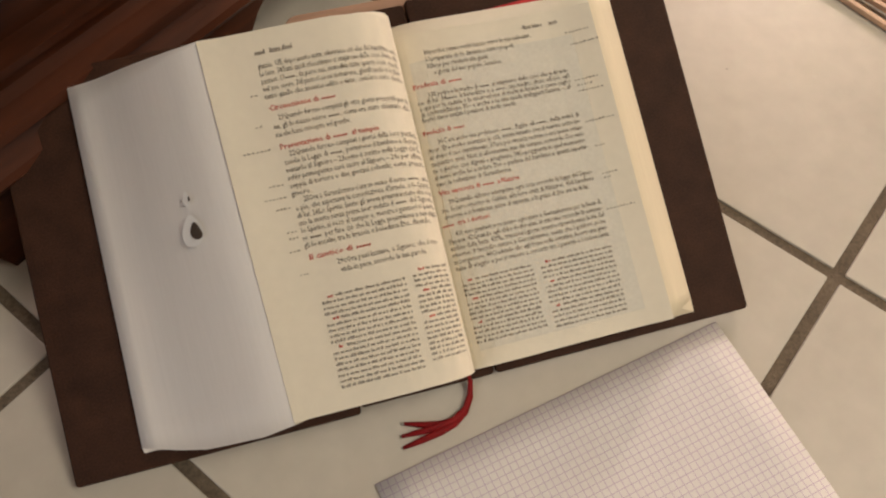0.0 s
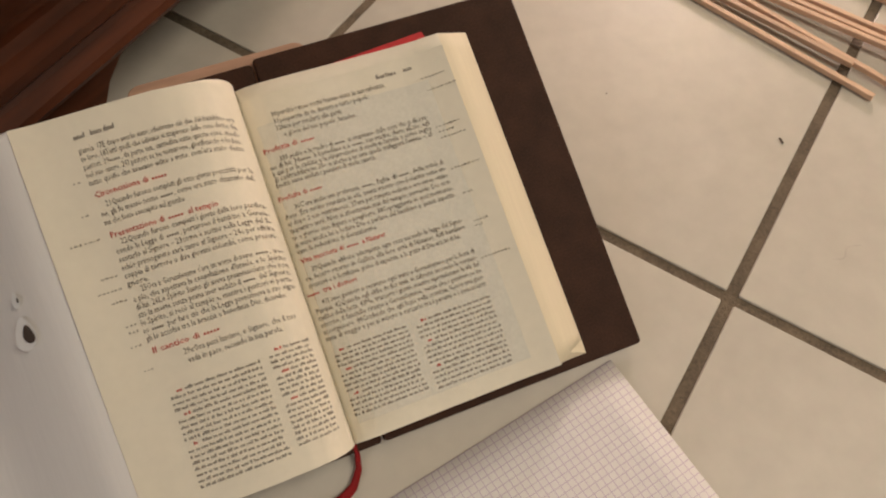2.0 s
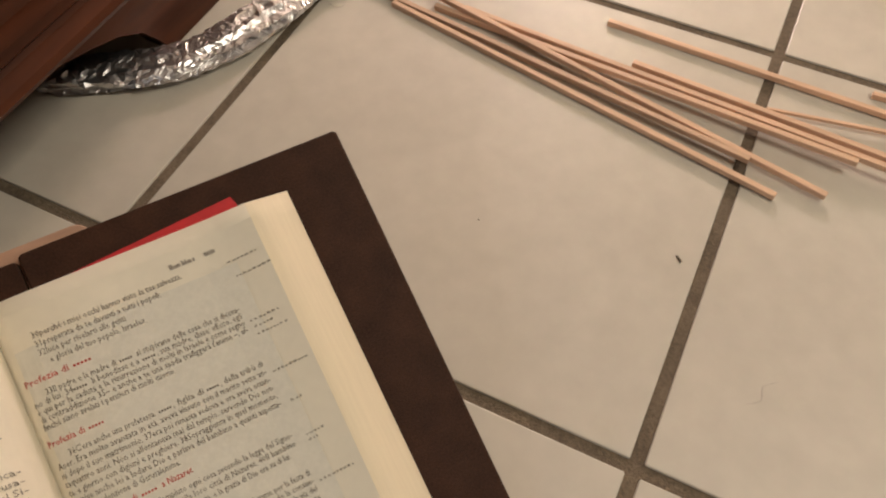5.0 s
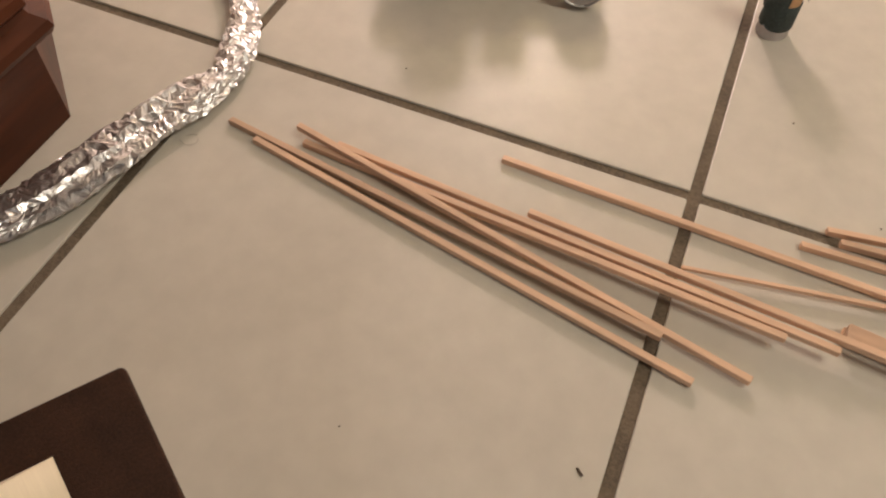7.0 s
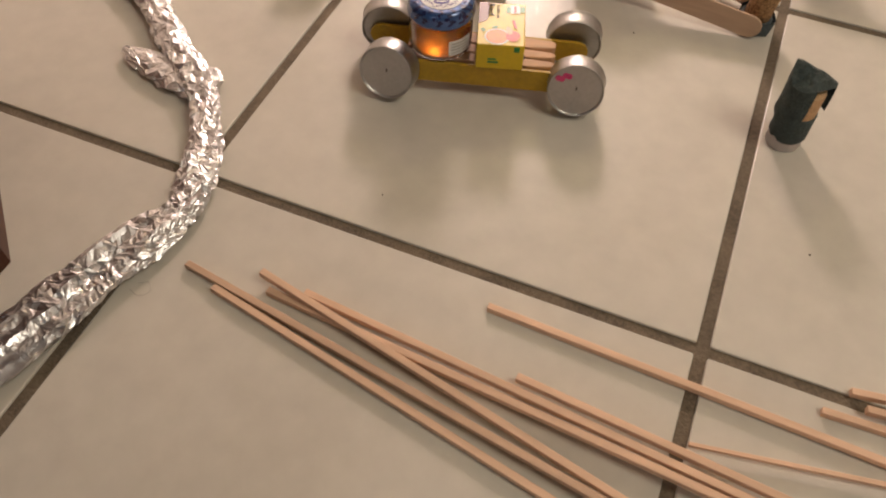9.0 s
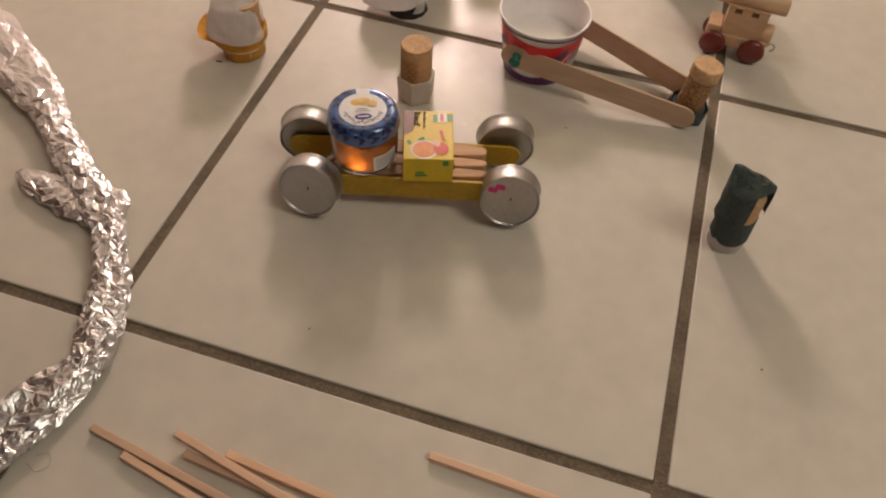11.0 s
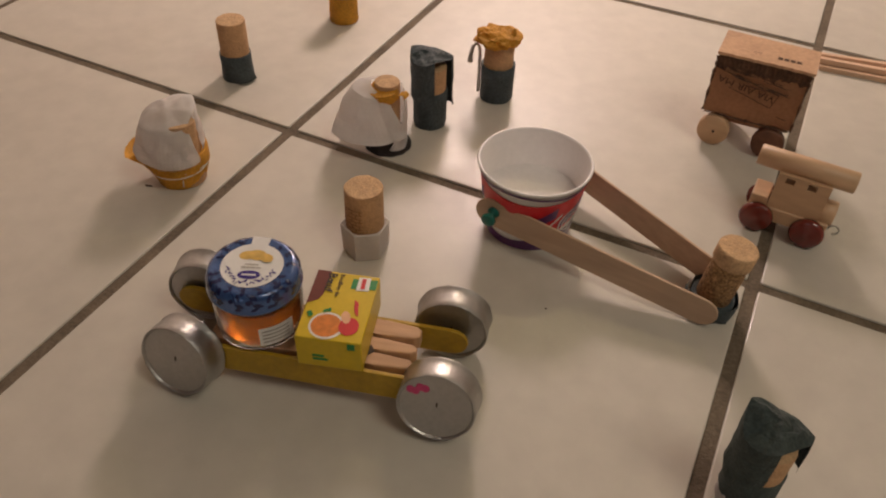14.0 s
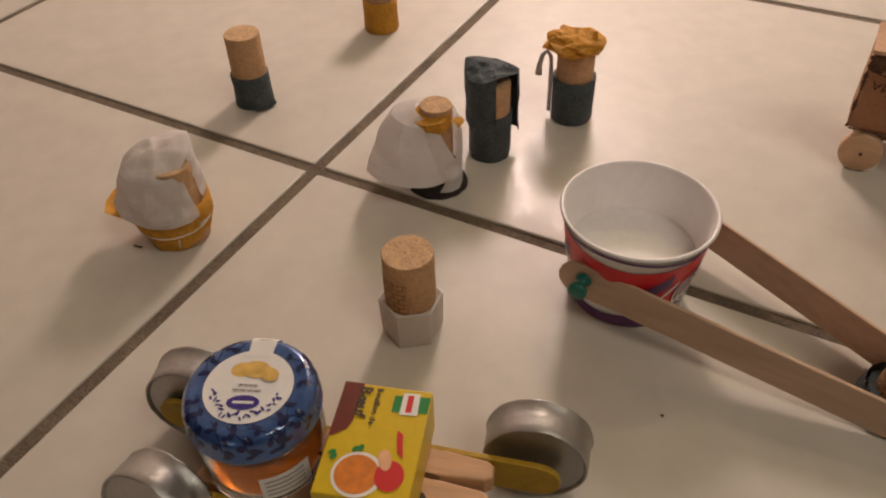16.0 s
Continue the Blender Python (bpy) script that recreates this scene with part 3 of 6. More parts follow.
RNG = random.Random(5)
SZ = 0.0038
LEFT_TEXT = [
    (left_block, INK, -0.2325, -0.1668, -0.1668, 0.1660, 0.1516, ["giatoia. 17E dopo averlo visto, riferirono ciò che del bambino era", "to loro. 18Tutti quelli che udivano si stupirono delle cose dette dai",
     "pastori. 19▬▬▬, da parte sua, custodiva tutte queste cose, medi-", "nel suo cuore. 20I pastori se ne tornarono, glorificando e lodan-", "tutto quello che avevano udito e visto, com'era stato detto"]),
    (left_block, REDINK, -0.2318, -0.1990, -0.1990, 0.1460, 0.1460, ["Circoncisione di ▬▬▬"]),
    (left_block, INK, -0.2316, -0.1662, -0.1967, 0.1412, 0.1335, ["    21Quando furono compiuti gli otto giorni prescritti per la", "ne, gli fu messo nome ▬▬▬, come era stato chiamato dal-", "ma che fosse concepito nel grembo."]),
    (left_block, REDINK, -0.2309, -0.1846, -0.1846, 0.1276, 0.1276, ["Presentazione di ▬▬▬ al tempio"]),
    (left_block, INK, -0.2307, -0.1655, -0.2215, 0.1239, 0.1056, ["    22Quando furono compiuti i giorni della loro purifica-", "condo la Legge di ▬▬▬, portarono il bambino a Gerusa-", "sentarlo al Signore – 23come è scritto nella Legge del Si-",
     "schio primogenito sarà sacro al Signore – 24e per offrire", "coppia di tortore o due giovani colombi, come prescri-", "gnore."]),
    (left_block, INK, -0.2303, -0.1650, -0.1700, 0.1021, 0.0812, ["    25Ora a Gerusalemme c'era un uomo di nome ▬▬▬, uo-", "e pio, che aspettava la consolazione d'Israele, e lo Spirito", "di lui. 26Lo Spirito Santo gli aveva preannunciato che non",
     "sto la morte senza prima aver veduto il ▬▬▬ del Signore.", "lo Spirito, si recò al tempio e, mentre i genitori vi porta-", "no ▬▬▬ per fare ciò che la Legge prescriveva a suo rigu-", "gli lo accolse tra le braccia e benedisse Dio, dicendo:"]),
    (left_block, REDINK, -0.2295, -0.1986, -0.1986, 0.0756, 0.0756, ["Il cantico di ▬▬▬"]),
    (left_block, INK, -0.2175, -0.1690, -0.1760, 0.0709, 0.0670, ["29«Ora puoi lasciare, o Signore, che il tuo", " vada in pace, secondo la tua parola,"]),
]
RIGHT_TEXT = [
    (right_block, INK, -0.1490, -0.0886, -0.0886, 0.1716, 0.1716, ["30perché i miei occhi hanno visto la tua salvezza,"]),
    (right_block, INK, -0.1490, -0.0990, -0.0990, 0.1677, 0.1677, ["31preparata da te davanti a tutti i popoli:"]),
    (right_block, INK, -0.1490, -0.1150, -0.1150, 0.1640, 0.1640, ["32luce per rivelarti alle genti"]),
    (right_block, INK, -0.1460, -0.1081, -0.1081, 0.1602, 0.1602, ["e gloria del tuo popolo, Israele»."]),
    (right_block, REDINK, -0.1586, -0.1301, -0.1301, 0.1545, 0.1545, ["Profezia di ▬▬▬"]),
    (right_block, INK, -0.1580, -0.0730, -0.1058, 0.1488, 0.1362, ["     33Il padre e la madre di ▬▬▬ si stupivano delle cose che si diceva-", "no di lui. 34▬▬▬ li benedisse e a ▬▬▬, sua madre, disse: «Ecco, egli", "è qui per la caduta e la risurrezione di molti in Israele e come segno",
     "di contraddizione 35– e anche a te una spada trafiggerà l'anima –, af-", "finché siano svelati i pensieri di molti cuori»."]),
    (right_block, REDINK, -0.1592, -0.1351, -0.1351, 0.1294, 0.1294, ["Profezia di ▬▬▬"]),
    (right_block, INK, -0.1588, -0.0733, -0.1177, 0.1236, 0.1018, ["     36C'era anche una profetessa, ▬▬▬, figlia di ▬▬▬, della tribù di", "Aser. Era molto avanzata in età, aveva vissuto con il marito sette an-", "ni dopo il suo matrimonio, 37era poi rimasta vedova e ora aveva ottan-",
     "taquattro anni. Non si allontanava mai dal tempio, servendo Dio not-", "te e giorno con digiuni e preghiere. 38Sopraggiunta in quel momento,", "si mise anche lei a lodare Dio e parlava del bambino a quanti aspetta-", "vano la redenzione di Gerusalemme."]),
    (right_block, REDINK, -0.1586, -0.1147, -0.1147, 0.0969, 0.0969, ["Vita nascosta di ▬▬▬ a Nazaret"]),
    (right_block, INK, -0.1590, -0.0745, -0.0784, 0.0916, 0.0842, ["     39Quando ebbero adempiuto ogni cosa secondo la legge del Signo-", "re, fecero ritorno in Galilea, alla loro città di Nazaret. 40Il bambino", "cresceva e si fortificava, pieno di sapienza, e la grazia di Dio era su di lui."]),
    (right_block, REDINK, -0.1610, -0.1346, -0.1346, 0.0801, 0.0801, ["▬▬▬ tra i dottori"]),
    (right_block, INK, -0.1595, -0.0742, -0.0742, 0.0747, 0.0570, ["     41I suoi genitori si recavano ogni anno a Gerusalemme per la festa di", "Pasqua. 42Quando egli ebbe dodici anni, vi salirono secondo la consue-", "tudine della festa. 43Ma, trascorsi i giorni, mentre riprendevano la via del",
     "ritorno, il fanciullo rimase a Gerusalemme, senza che i genitori se ne", "accorgessero. 44Credendo che egli fosse nella comitiva, fecero una gior-", "nata di viaggio e poi si misero a cercarlo tra i parenti e i conoscenti;"]),
]
for parent, ink, a0, a1, last, b0, b1, rows in LEFT_TEXT + RIGHT_TEXT:
    bm = bmesh.new()
    for i, text in enumerate(rows):
        b = b0 + (b1 - b0) * i / max(1, len(rows) - 1)
        text_line(bm, text, a0, last if i == len(rows) - 1 else a1, b, SZ, 0.00002 if ink is REDINK else 0.0)
    part("heading" if ink is REDINK else "text_paragraph", bm, ink, parent)

# notes in two narrow columns under the text of each page, references in the margins, running heads
for parent, a0, a1, btop, bend in ((left_block, -0.2283, -0.1890, 0.0578, 0.0165), (left_block, -0.1850, -0.1668, 0.0605, 0.0185), (right_block, -0.1580, -0.1200, 0.0515, 0.0195), (right_block, -0.1155, -0.0745, 0.0515, 0.0175)):
    bm = bmesh.new()
    n = int((btop - bend) / 0.00245)
    for i in range(n + 1):
        b = btop + (bend - btop) * i / n
        red = i in (0, 4, 9)
        bars(bm, RNG, a0 + (0.003 if red else 0), a0 + 0.006 if red else a1, b - 0.0008, 0.00115, 1 if red else 0, 0.0009, 0.0034)
        if red:
            bars(bm, RNG, a0 + 0.0068, a1, b - 0.0008, 0.00115)
    part("note_column", bm, [GREYINK, REDINK], parent)
for parent, spots in ((left_block, [(-0.2385, -0.2345, 0.1545), (-0.2395, -0.2350, 0.1400), (-0.2475, -0.2345, 0.1288), (-0.2400, -0.2330, 0.1120), (-0.2430, -0.2330, 0.1062), (-0.2390, -0.2325, 0.1010), (-0.2365, -0.2320, 0.0900), (-0.2360, -0.2320, 0.0870), (-0.2372, -0.2315, 0.0810), (-0.2350, -0.2310, 0.0700)]),
                      (right_block, [(-0.0691, -0.0561, 0.1705), (-0.0680, -0.0516, 0.1635), (-0.0706, -0.0575, 0.1435), (-0.0700, -0.0610, 0.1405), (-0.0700, -0.0560, 0.1372), (-0.0706, -0.0540, 0.1200), (-0.0690, -0.0640, 0.1060), (-0.0690, -0.0610, 0.0905), (-0.0690, -0.0640, 0.0880), (-0.0717, -0.0557, 0.0712)])):
    bm = bmesh.new()
    for a0, a1, b in spots:
        bars(bm, RNG, a0, a1, b - 0.0006, 0.0008, 0, 0.0006, 0.0016)
    part("margin_print", bm, PALEINK, parent)
for parent, a0, a1, a2, a3, b in ((left_block, -0.2326, -0.2275, -0.2254, -0.2150, 0.1725), (right_block, -0.0916, -0.0805, -0.0765, -0.0709, 0.1765)):
    bm = bmesh.new()
    bars(bm, RNG, a0, a1, b, 0.0019, 0, 0.004, 0.005)
    bars(bm, RNG, a2, a3, b, 0.0021, 0, 0.003, 0.005)
    part("running_head", bm, GREYINK, parent)

# print of the other side showing faintly through the thin paper, as one greyer patch
SHOW = mat("print_showing_through", (0.67, 0.64, 0.555), rough=0.7, vary=0.03, scale=160, fine=500)
for parent, a0, a1, b0, b1 in ((right_block, -0.1575, -0.0655, 0.0150, 0.1690),):
    bm = bmesh.new()
    n = max(2, round((b1 - b0) / 0.006))
    for i in range(n):
        bars(bm, RNG, a0, a1, b0 + (b1 - b0) * i / n, (b1 - b0) / n / 1.1, 0, 1.0, 1.0, 0.0010)
    bmesh.ops.remove_doubles(bm, verts=bm.verts, dist=0.00002)
    part("show_through_print", bm, SHOW, parent)

# hole torn in the left fore-edge, with its white rim
bm = bmesh.new()


def edge_c(a, b):
    return lerp_table(LEDGE + [LEFT[0]], a) * left_scale(b)


def edge_patch(bm, ca, cb, ra, rb, lift, mi, tail=0.0):
    pts = []
    for i in range(20):
        t = 2 * math.pi * i / 20
        a = ca + ra * math.cos(t) * (1 - 0.35 * math.sin(t)) + tail * max(0, -math.sin(t))
        b = cb + rb * math.sin(t)
        pts.append(bm.verts.new((a, b, edge_c(a, b) + lift)))
    bm.faces.new(pts).material_index = mi


edge_patch(bm, -0.2795, 0.1030, 0.0054, 0.0074, 0.0006, 0)
edge_patch(bm, -0.2779, 0.1022, 0.0027, 0.0042, 0.0012, 1, 0.0012)
edge_patch(bm, -0.2790, 0.1180, 0.0018, 0.0036, 0.0006, 0)
edge_patch(bm, -0.2776, 0.1176, 0.0005, 0.0013, 0.0012, 1)
part("torn_hole", bm, [TORNWHITE, CRUMB], left_block, "small torn dark hole with a white rim")

# red card behind the head of the right pages, another glimpse on the left
bm = bmesh.new()
add_prism(bm, [(-0.130, 0.1900), (-0.130, 0.1960), (-0.0560, 0.2010), (-0.0545, 0.1965), (-0.0560, 0.1900)], 0.0030, 0.0042)
part("red_bookmark", bm, MARKRED, book, "bright red bookmark card")
bm = bmesh.new()
add_prism(bm, [(-0.318, 0.188), (-0.318, 0.1985), (-0.298, 0.1985), (-0.298, 0.188)], 0.0030, 0.0042)
part("red_bookmark", bm, MARKRED, book, "bright red bookmark card")

# red ribbon with two tails, hanging from the tail of the spine onto the floor
INV = BOOK.inverted()
for tail in ([(-0.1345, -0.1870, 0.0105), (-0.1290, -0.1900, 0.0060), (-0.1245, -0.1955, 0.0028), (-0.1215, -0.2040, 0.0026), (-0.1225, -0.2125, 0.0030), (-0.1260, -0.2190, 0.0036), (-0.1310, -0.2265, 0.0030), (-0.1385, -0.2360, 0.0020)],
             [(-0.1340, -0.1875, 0.0095), (-0.1282, -0.1905, 0.0050), (-0.1238, -0.1960, 0.0018), (-0.1208, -0.2045, 0.0016), (-0.1213, -0.2130, 0.0018), (-0.1240, -0.2210, 0.0022), (-0.1290, -0.2310, 0.0020), (-0.1340, -0.2400, 0.0014)],
             [(-0.1342, -0.1872, 0.0100), (-0.1286, -0.1902, 0.0054), (-0.1242, -0.1958, 0.0020), (-0.1212, -0.2043, 0.0020), (-0.1222, -0.2120, 0.0022), (-0.1262, -0.2180, 0.0028), (-0.1325, -0.2235, 0.0030), (-0.1420, -0.2300, 0.0022)]):
    bm = bmesh.new()
    pts = [INV @ Vector(p) for p in tail]
    n = len(pts)
    widths = [0.0012, 0.0013, 0.0015, 0.0018, 0.0020, 0.0020, 0.0017, 0.0009]
    add_tube(bm, pts, widths, 10, 0, 0.55)
    part("ribbon_marker", bm, RIBBON, book, "frayed dark red ribbon marker")

# book rest: a leaning pale board with a prop behind
rest = thing("book_rest", BOOK, "plain brown wooden board propping up the open book", "book rest")
bm = bmesh.new()
add_prism(bm, rounded(0.098, 0.180, 0.006, 5, -0.1665, 0.1290), -0.0125, -0.0064, bevel=0.0008)
part("board", bm, BOARD, rest)
leg_top = BOOK @ Vector((-0.1665, 0.200, -0.0130))
bm = bmesh.new()
add_box(bm, (0.02, 0.012, leg_top.z), INV @ Matrix.Translation((leg_top.x, leg_top.y, leg_top.z / 2)) @ pose(0, 0, 0, 0, 0, math.degrees(math.atan2(BR.y, BR.x))), bevel=0.001)
part("prop", bm, BOARD, rest)

# ---- squared paper ----
ang = math.degrees(math.atan2(-0.119 + 0.074, 0.053 + 0.041))
bm = bmesh.new()
nx, ny, wx, wy = 16, 12, 0.297, 0.21
grid = [[bm.verts.new((wx * i / nx, -wy * j / ny, 0.0006 + 0.0005 * math.sin(i * 0.9) * math.sin(j * 0.7) + (0.0005 * (1 - min(1, j / 2.5)) if i < 6 else 0))) for j in range(ny + 1)] for i in range(nx + 1)]
for i in range(nx):
    for j in range(ny):
        bm.faces.new((grid[i][j], grid[i + 1][j], grid[i + 1][j + 1], grid[i][j + 1])).smooth = True
sheet = single("paper_sheet", bm, SQUARED, pose(-0.0425, -0.0735, 0.0004, 0, 0, ang), "white squared paper sheet with fine violet grid on the tiles", "paper")
so = sheet.modifiers.new("thickness", "SOLIDIFY")
so.thickness, so.offset = 0.0003, 1.0

# ---- wooden rods ----
ROD = 0.0042


def rod(x0, y0, z0, x1, y1, z1, roll=0.0, group="thin wooden rods beside the foil", taper=1.0, width=1.0):
    a, b = Vector((x0, y0, z0)), Vector((x1, y1, z1))
    length = (b - a).length
    bm = bmesh.new()
    add_box(bm, (length, ROD * width, ROD), bevel=0.0004, seg=1)
    for v in bm.verts:
        if v.co.x < 0:
            k = taper + (1 - taper) * min(1, (v.co.x + length / 2) / 0.05)
            v.co.y *= k
            v.co.z *= k
        v.co.z += 0.0006 * math.sin(v.co.x * 9)
    d = b - a
    rot = d.to_track_quat("X", "Z").to_matrix().to_4x4()
    single("wooden_rod", bm, PALEWOOD, Matrix.Translation((a + b) / 2) @ rot @ pose(0, 0, 0, roll), "thin pale square wooden craft rod lying on the tiles", "wooden rod", group)


def rod_from(x0, y0, z0, x1, y1, z1, length=0.299, **k):
    a, b = Vector((x0, y0, z0)), Vector((x1, y1, z1))
    e = a + (b - a).normalized() * length
    rod(x0, y0, z0, e.x, e.y, e.z, **k)


rod(-0.285, 0.254, 0.0024, 0.002, 0.207, 0.0068)
rod(-0.263, 0.246, 0.0024, 0.023, 0.190, 0.0026)
rod(-0.241, 0.263, 0.0075, 0.050, 0.202, 0.0040)
rod(-0.234, 0.256, 0.0024, 0.061, 0.230, 0.0100)
rod(-0.214, 0.2625, 0.0030, 0.088, 0.233, 0.0100)
rod_from(-0.088, 0.2575, 0.0068, 0.105, 0.2395, 0.0105)
rod_from(-0.117, 0.294, 0.0024, 0.092, 0.2855, 0.0030)
rod_from(0.002, 0.257, 0.0050, 0.093, 0.2730, 0.0045, taper=0.5)
rod_from(0.062, 0.302, 0.0026, 0.110, 0.3035, 0.0030)
rod_from(0.075, 0.319, 0.0024, 0.111, 0.3245, 0.0024)
rod_from(0.082, 0.3095, 0.0060, 0.111, 0.3115, 0.0062)

far = "thin wooden rods beyond the cardboard wagon"
rod_from(-0.012, 0.9230, 0.0024, 0.110, 0.9420, 0.0024, group=far)
rod_from(-0.002, 0.9160, 0.0024, 0.116, 0.9330, 0.0024, group=far)
rod_from(0.001, 0.9110, 0.0068, 0.116, 0.9260, 0.0060, group=far)
rod_from(0.003, 0.9070, 0.0024, 0.116, 0.9190, 0.0024, group=far)
rod_from(0.000, 0.9190, 0.0066, 0.116, 0.9390, 0.0070, group=far)

# ---- clothes peg half lying among the rods ----
peg = thing("clothes_peg", pose(0.118, 0.247, 0.004, 0, 0, -6), "small pale wooden clothes peg lying on the tiles", "clothes peg")
bm = bmesh.new()
add_prism(bm, [(-0.028, -0.0045), (-0.026, -0.0055), (0.03, -0.005), (0.032, 0.0), (0.03, 0.005), (-0.026, 0.0055), (-0.028, 0.0045)], -0.0036, 0.0004, bevel=0.0006)
part("jaw", bm, PALEWOOD, peg)
bm = bmesh.new()
add_prism(bm, [(-0.027, -0.0045), (-0.026, -0.0055), (0.03, -0.005), (0.032, 0.0), (0.03, 0.005), (-0.026, 0.0055), (-0.027, 0.0045)], 0.0006, 0.0044, bevel=0.0006)
part("jaw", bm, PALEWOOD, peg)
bm = bmesh.new()
add_tube(bm, [(0.0, 0.006 * math.cos(t / 3), 0.0006 + 0.005 * math.sin(t / 3)) for t in range(0, 19)], 0.0005, 6)
part("spring", bm, STEEL, peg)

# ---- aluminium foil river ----
# the strip's middle line: x, y, half-width and how smooth the sheet lies there
CENTRE = [(-0.446, 0.077, 0.0167, 0.7), (-0.411, 0.091, 0.0167, 0.8), (-0.386, 0.106, 0.0155, 0.8), (-0.3635, 0.125, 0.0160, 0.9), (-0.347, 0.150, 0.0162, 1.0), (-0.337, 0.182, 0.0168, 1.0),
          (-0.329, 0.210, 0.0172, 1.0), (-0.323, 0.234, 0.0152, 1.0), (-0.312, 0.262, 0.0145, 0.8), (-0.306, 0.284, 0.0118, 0.2), (-0.310, 0.303, 0.0128, 0.4), (-0.318, 0.325, 0.0123, 0.3),
          (-0.330, 0.346, 0.0108, 0.1), (-0.346, 0.369, 0.0113, 0.1), (-0.366, 0.389, 0.0118, 0.1), (-0.392, 0.406, 0.0123, 0.1), (-0.415, 0.425, 0.0118, 0.1), (-0.440, 0.447, 0.0138, 0.4),
          (-0.475, 0.470, 0.0177, 0.9), (-0.520, 0.500, 0.0177, 0.9), (-0.600, 0.545, 0.0167, 0.8)]


def catmull(pts, n):
    p = [Vector(q) for q in pts]
    p = [2 * p[0] - p[1]] + p + [2 * p[-1] - p[-2]]
    out = []
    for i in range(1, len(p) - 2):
        for k in range(n):
            t = k / n
            out.append(0.5 * ((2 * p[i]) + (p[i + 1] - p[i - 1]) * t + (2 * p[i - 1] - 5 * p[i] + 4 * p[i + 1] - p[i + 2]) * t * t + (3 * p[i] - p[i - 1] - 3 * p[i + 1] + p[i + 2]) * t ** 3))
    return out + [p[-2]]


def foil_strip(bm, pts, n, seg, height, seed):
    """A crushed tube of foil. Where the sheet lies smooth its folds run along the strip; elsewhere it is crumpled into short facets."""
    cl = catmull(pts, n)
    rng = random.Random(seed)
    rings = []
    run = 0.0
    smooth_of = {}
    for i, p in enumerate(cl):
        q0, q1 = cl[max(0, i - 1)], cl[min(len(cl) - 1, i + 1)]
        d = Vector((q1.x - q0.x, q1.y - q0.y, 0))
        run += d.length / 2
        step = d.length / 2
        d.normalize()
        side = Vector((d.y, -d.x, 0))
        w = p.z * (0.98 + 0.16 * noise.noise(Vector((run * 34, seed, 0.5))))
        end = min(1.0, (min(i, len(cl) - 1 - i) + 1) / 3)
        twist = 0.5 * noise.noise(Vector((run * 9, seed + 4, 2.5)))
        ring = []
        for k in range(seg):
            soft = max(0.0, min(1.0, p.w))
            angle = 2 * math.pi * k / seg
            if math.cos(angle) < -0.72 and run < 0.17:
                soft *= 0.25
            rough = 1 - soft
            a = angle + 2 * math.pi / seg * (0.5 * (i % 2) + rng.uniform(-0.34, 0.34)) * (0.25 + 0.75 * rough)
            ca, sa = math.cos(a), math.sin(a)
            cb, sb = math.cos(a + twist), math.sin(a + twist)
            along = 1 - 2.2 * abs(noise.noise(Vector((cb * 2.9, sb * 2.9, run * 10 + seed))))
            across = 1 - 2.2 * abs(noise.noise(Vector((ca * 1.6, sa * 1.6, run * 15 + seed))))
            r = 0.84 + soft * (0.50 * along - 0.08) + rough * (0.20 * across + rng.uniform(-0.19, 0.14)) + soft * rng.uniform(-0.02, 0.02)
            r *= 0.4 + 0.6 * end
            slip = step * rng.uniform(-0.5, 0.5) * (0.3 + 0.7 * rough)
            x, z = w * ca * min(1.10, r), height * (0.75 + w * 20) * sa * r * (1 - 0.14 * soft)
            if z < 0:
                z = max(z * 0.75, -height * 0.75)
            v = bm.verts.new((p.x + side.x * x + d.x * slip, p.y + side.y * x + d.y * slip, height * 0.75 + 0.0008 + z))
            smooth_of[v] = soft
            ring.append(v)
        rings.append(ring)
    for r0, r1 in zip(rings, rings[1:]):
        for k in range(seg):
            l = (k + 1) % seg
            if rng.random() < 0.5:
                bm.faces.new((r0[k], r0[l], r1[l]))
                bm.faces.new((r0[k], r1[l], r1[k]))
            else:
                bm.faces.new((r0[k], r0[l], r1[k]))
                bm.faces.new((r0[l], r1[l], r1[k]))
    bm.faces.new(rings[0])
    bm.faces.new(rings[-1][::-1])
    for amount in (0.00065, 0.00022):
        old = set(bm.verts)
        bmesh.ops.subdivide_edges(bm, edges=bm.edges[:], cuts=1, use_grid_fill=True)
        for v in bm.verts:
            if v not in old:
                near = [smooth_of[o] for o in (e.other_vert(v) for e in v.link_edges) if o in smooth_of]
                smooth_of[v] = sum(near) / len(near) if near else 0.5
                v.co += amount * (1 - 0.88 * smooth_of[v]) * Vector((rng.uniform(-1, 1), rng.uniform(-1, 1), rng.uniform(-1, 1)))
                v.co.z = max(0.0003, v.co.z)
    bmesh.ops.triangulate(bm, faces=bm.faces[:])
    for f in bm.faces:
        f.smooth = sum(smooth_of.get(v, 0.0) for v in f.verts) > 1.9


foil = thing("foil_strip", Matrix(), "long crumpled strip of shiny aluminium foil winding over the tiles", "aluminium foil")
bm = bmesh.new()
foil_strip(bm, CENTRE, 6, 20, 0.0080, 3.0)
part("main_strip", bm, FOIL, foil)
bm = bmesh.new()
foil_strip(bm, [(-0.346, 0.381, 0.019, 0.2), (-0.372, 0.384, 0.018, 0.3), (-0.397, 0.386, 0.013, 0.4), (-0.424, 0.391, 0.004, 0.2)], 5, 15, 0.0048, 11.0)
part("side_fold", bm, FOIL, foil)

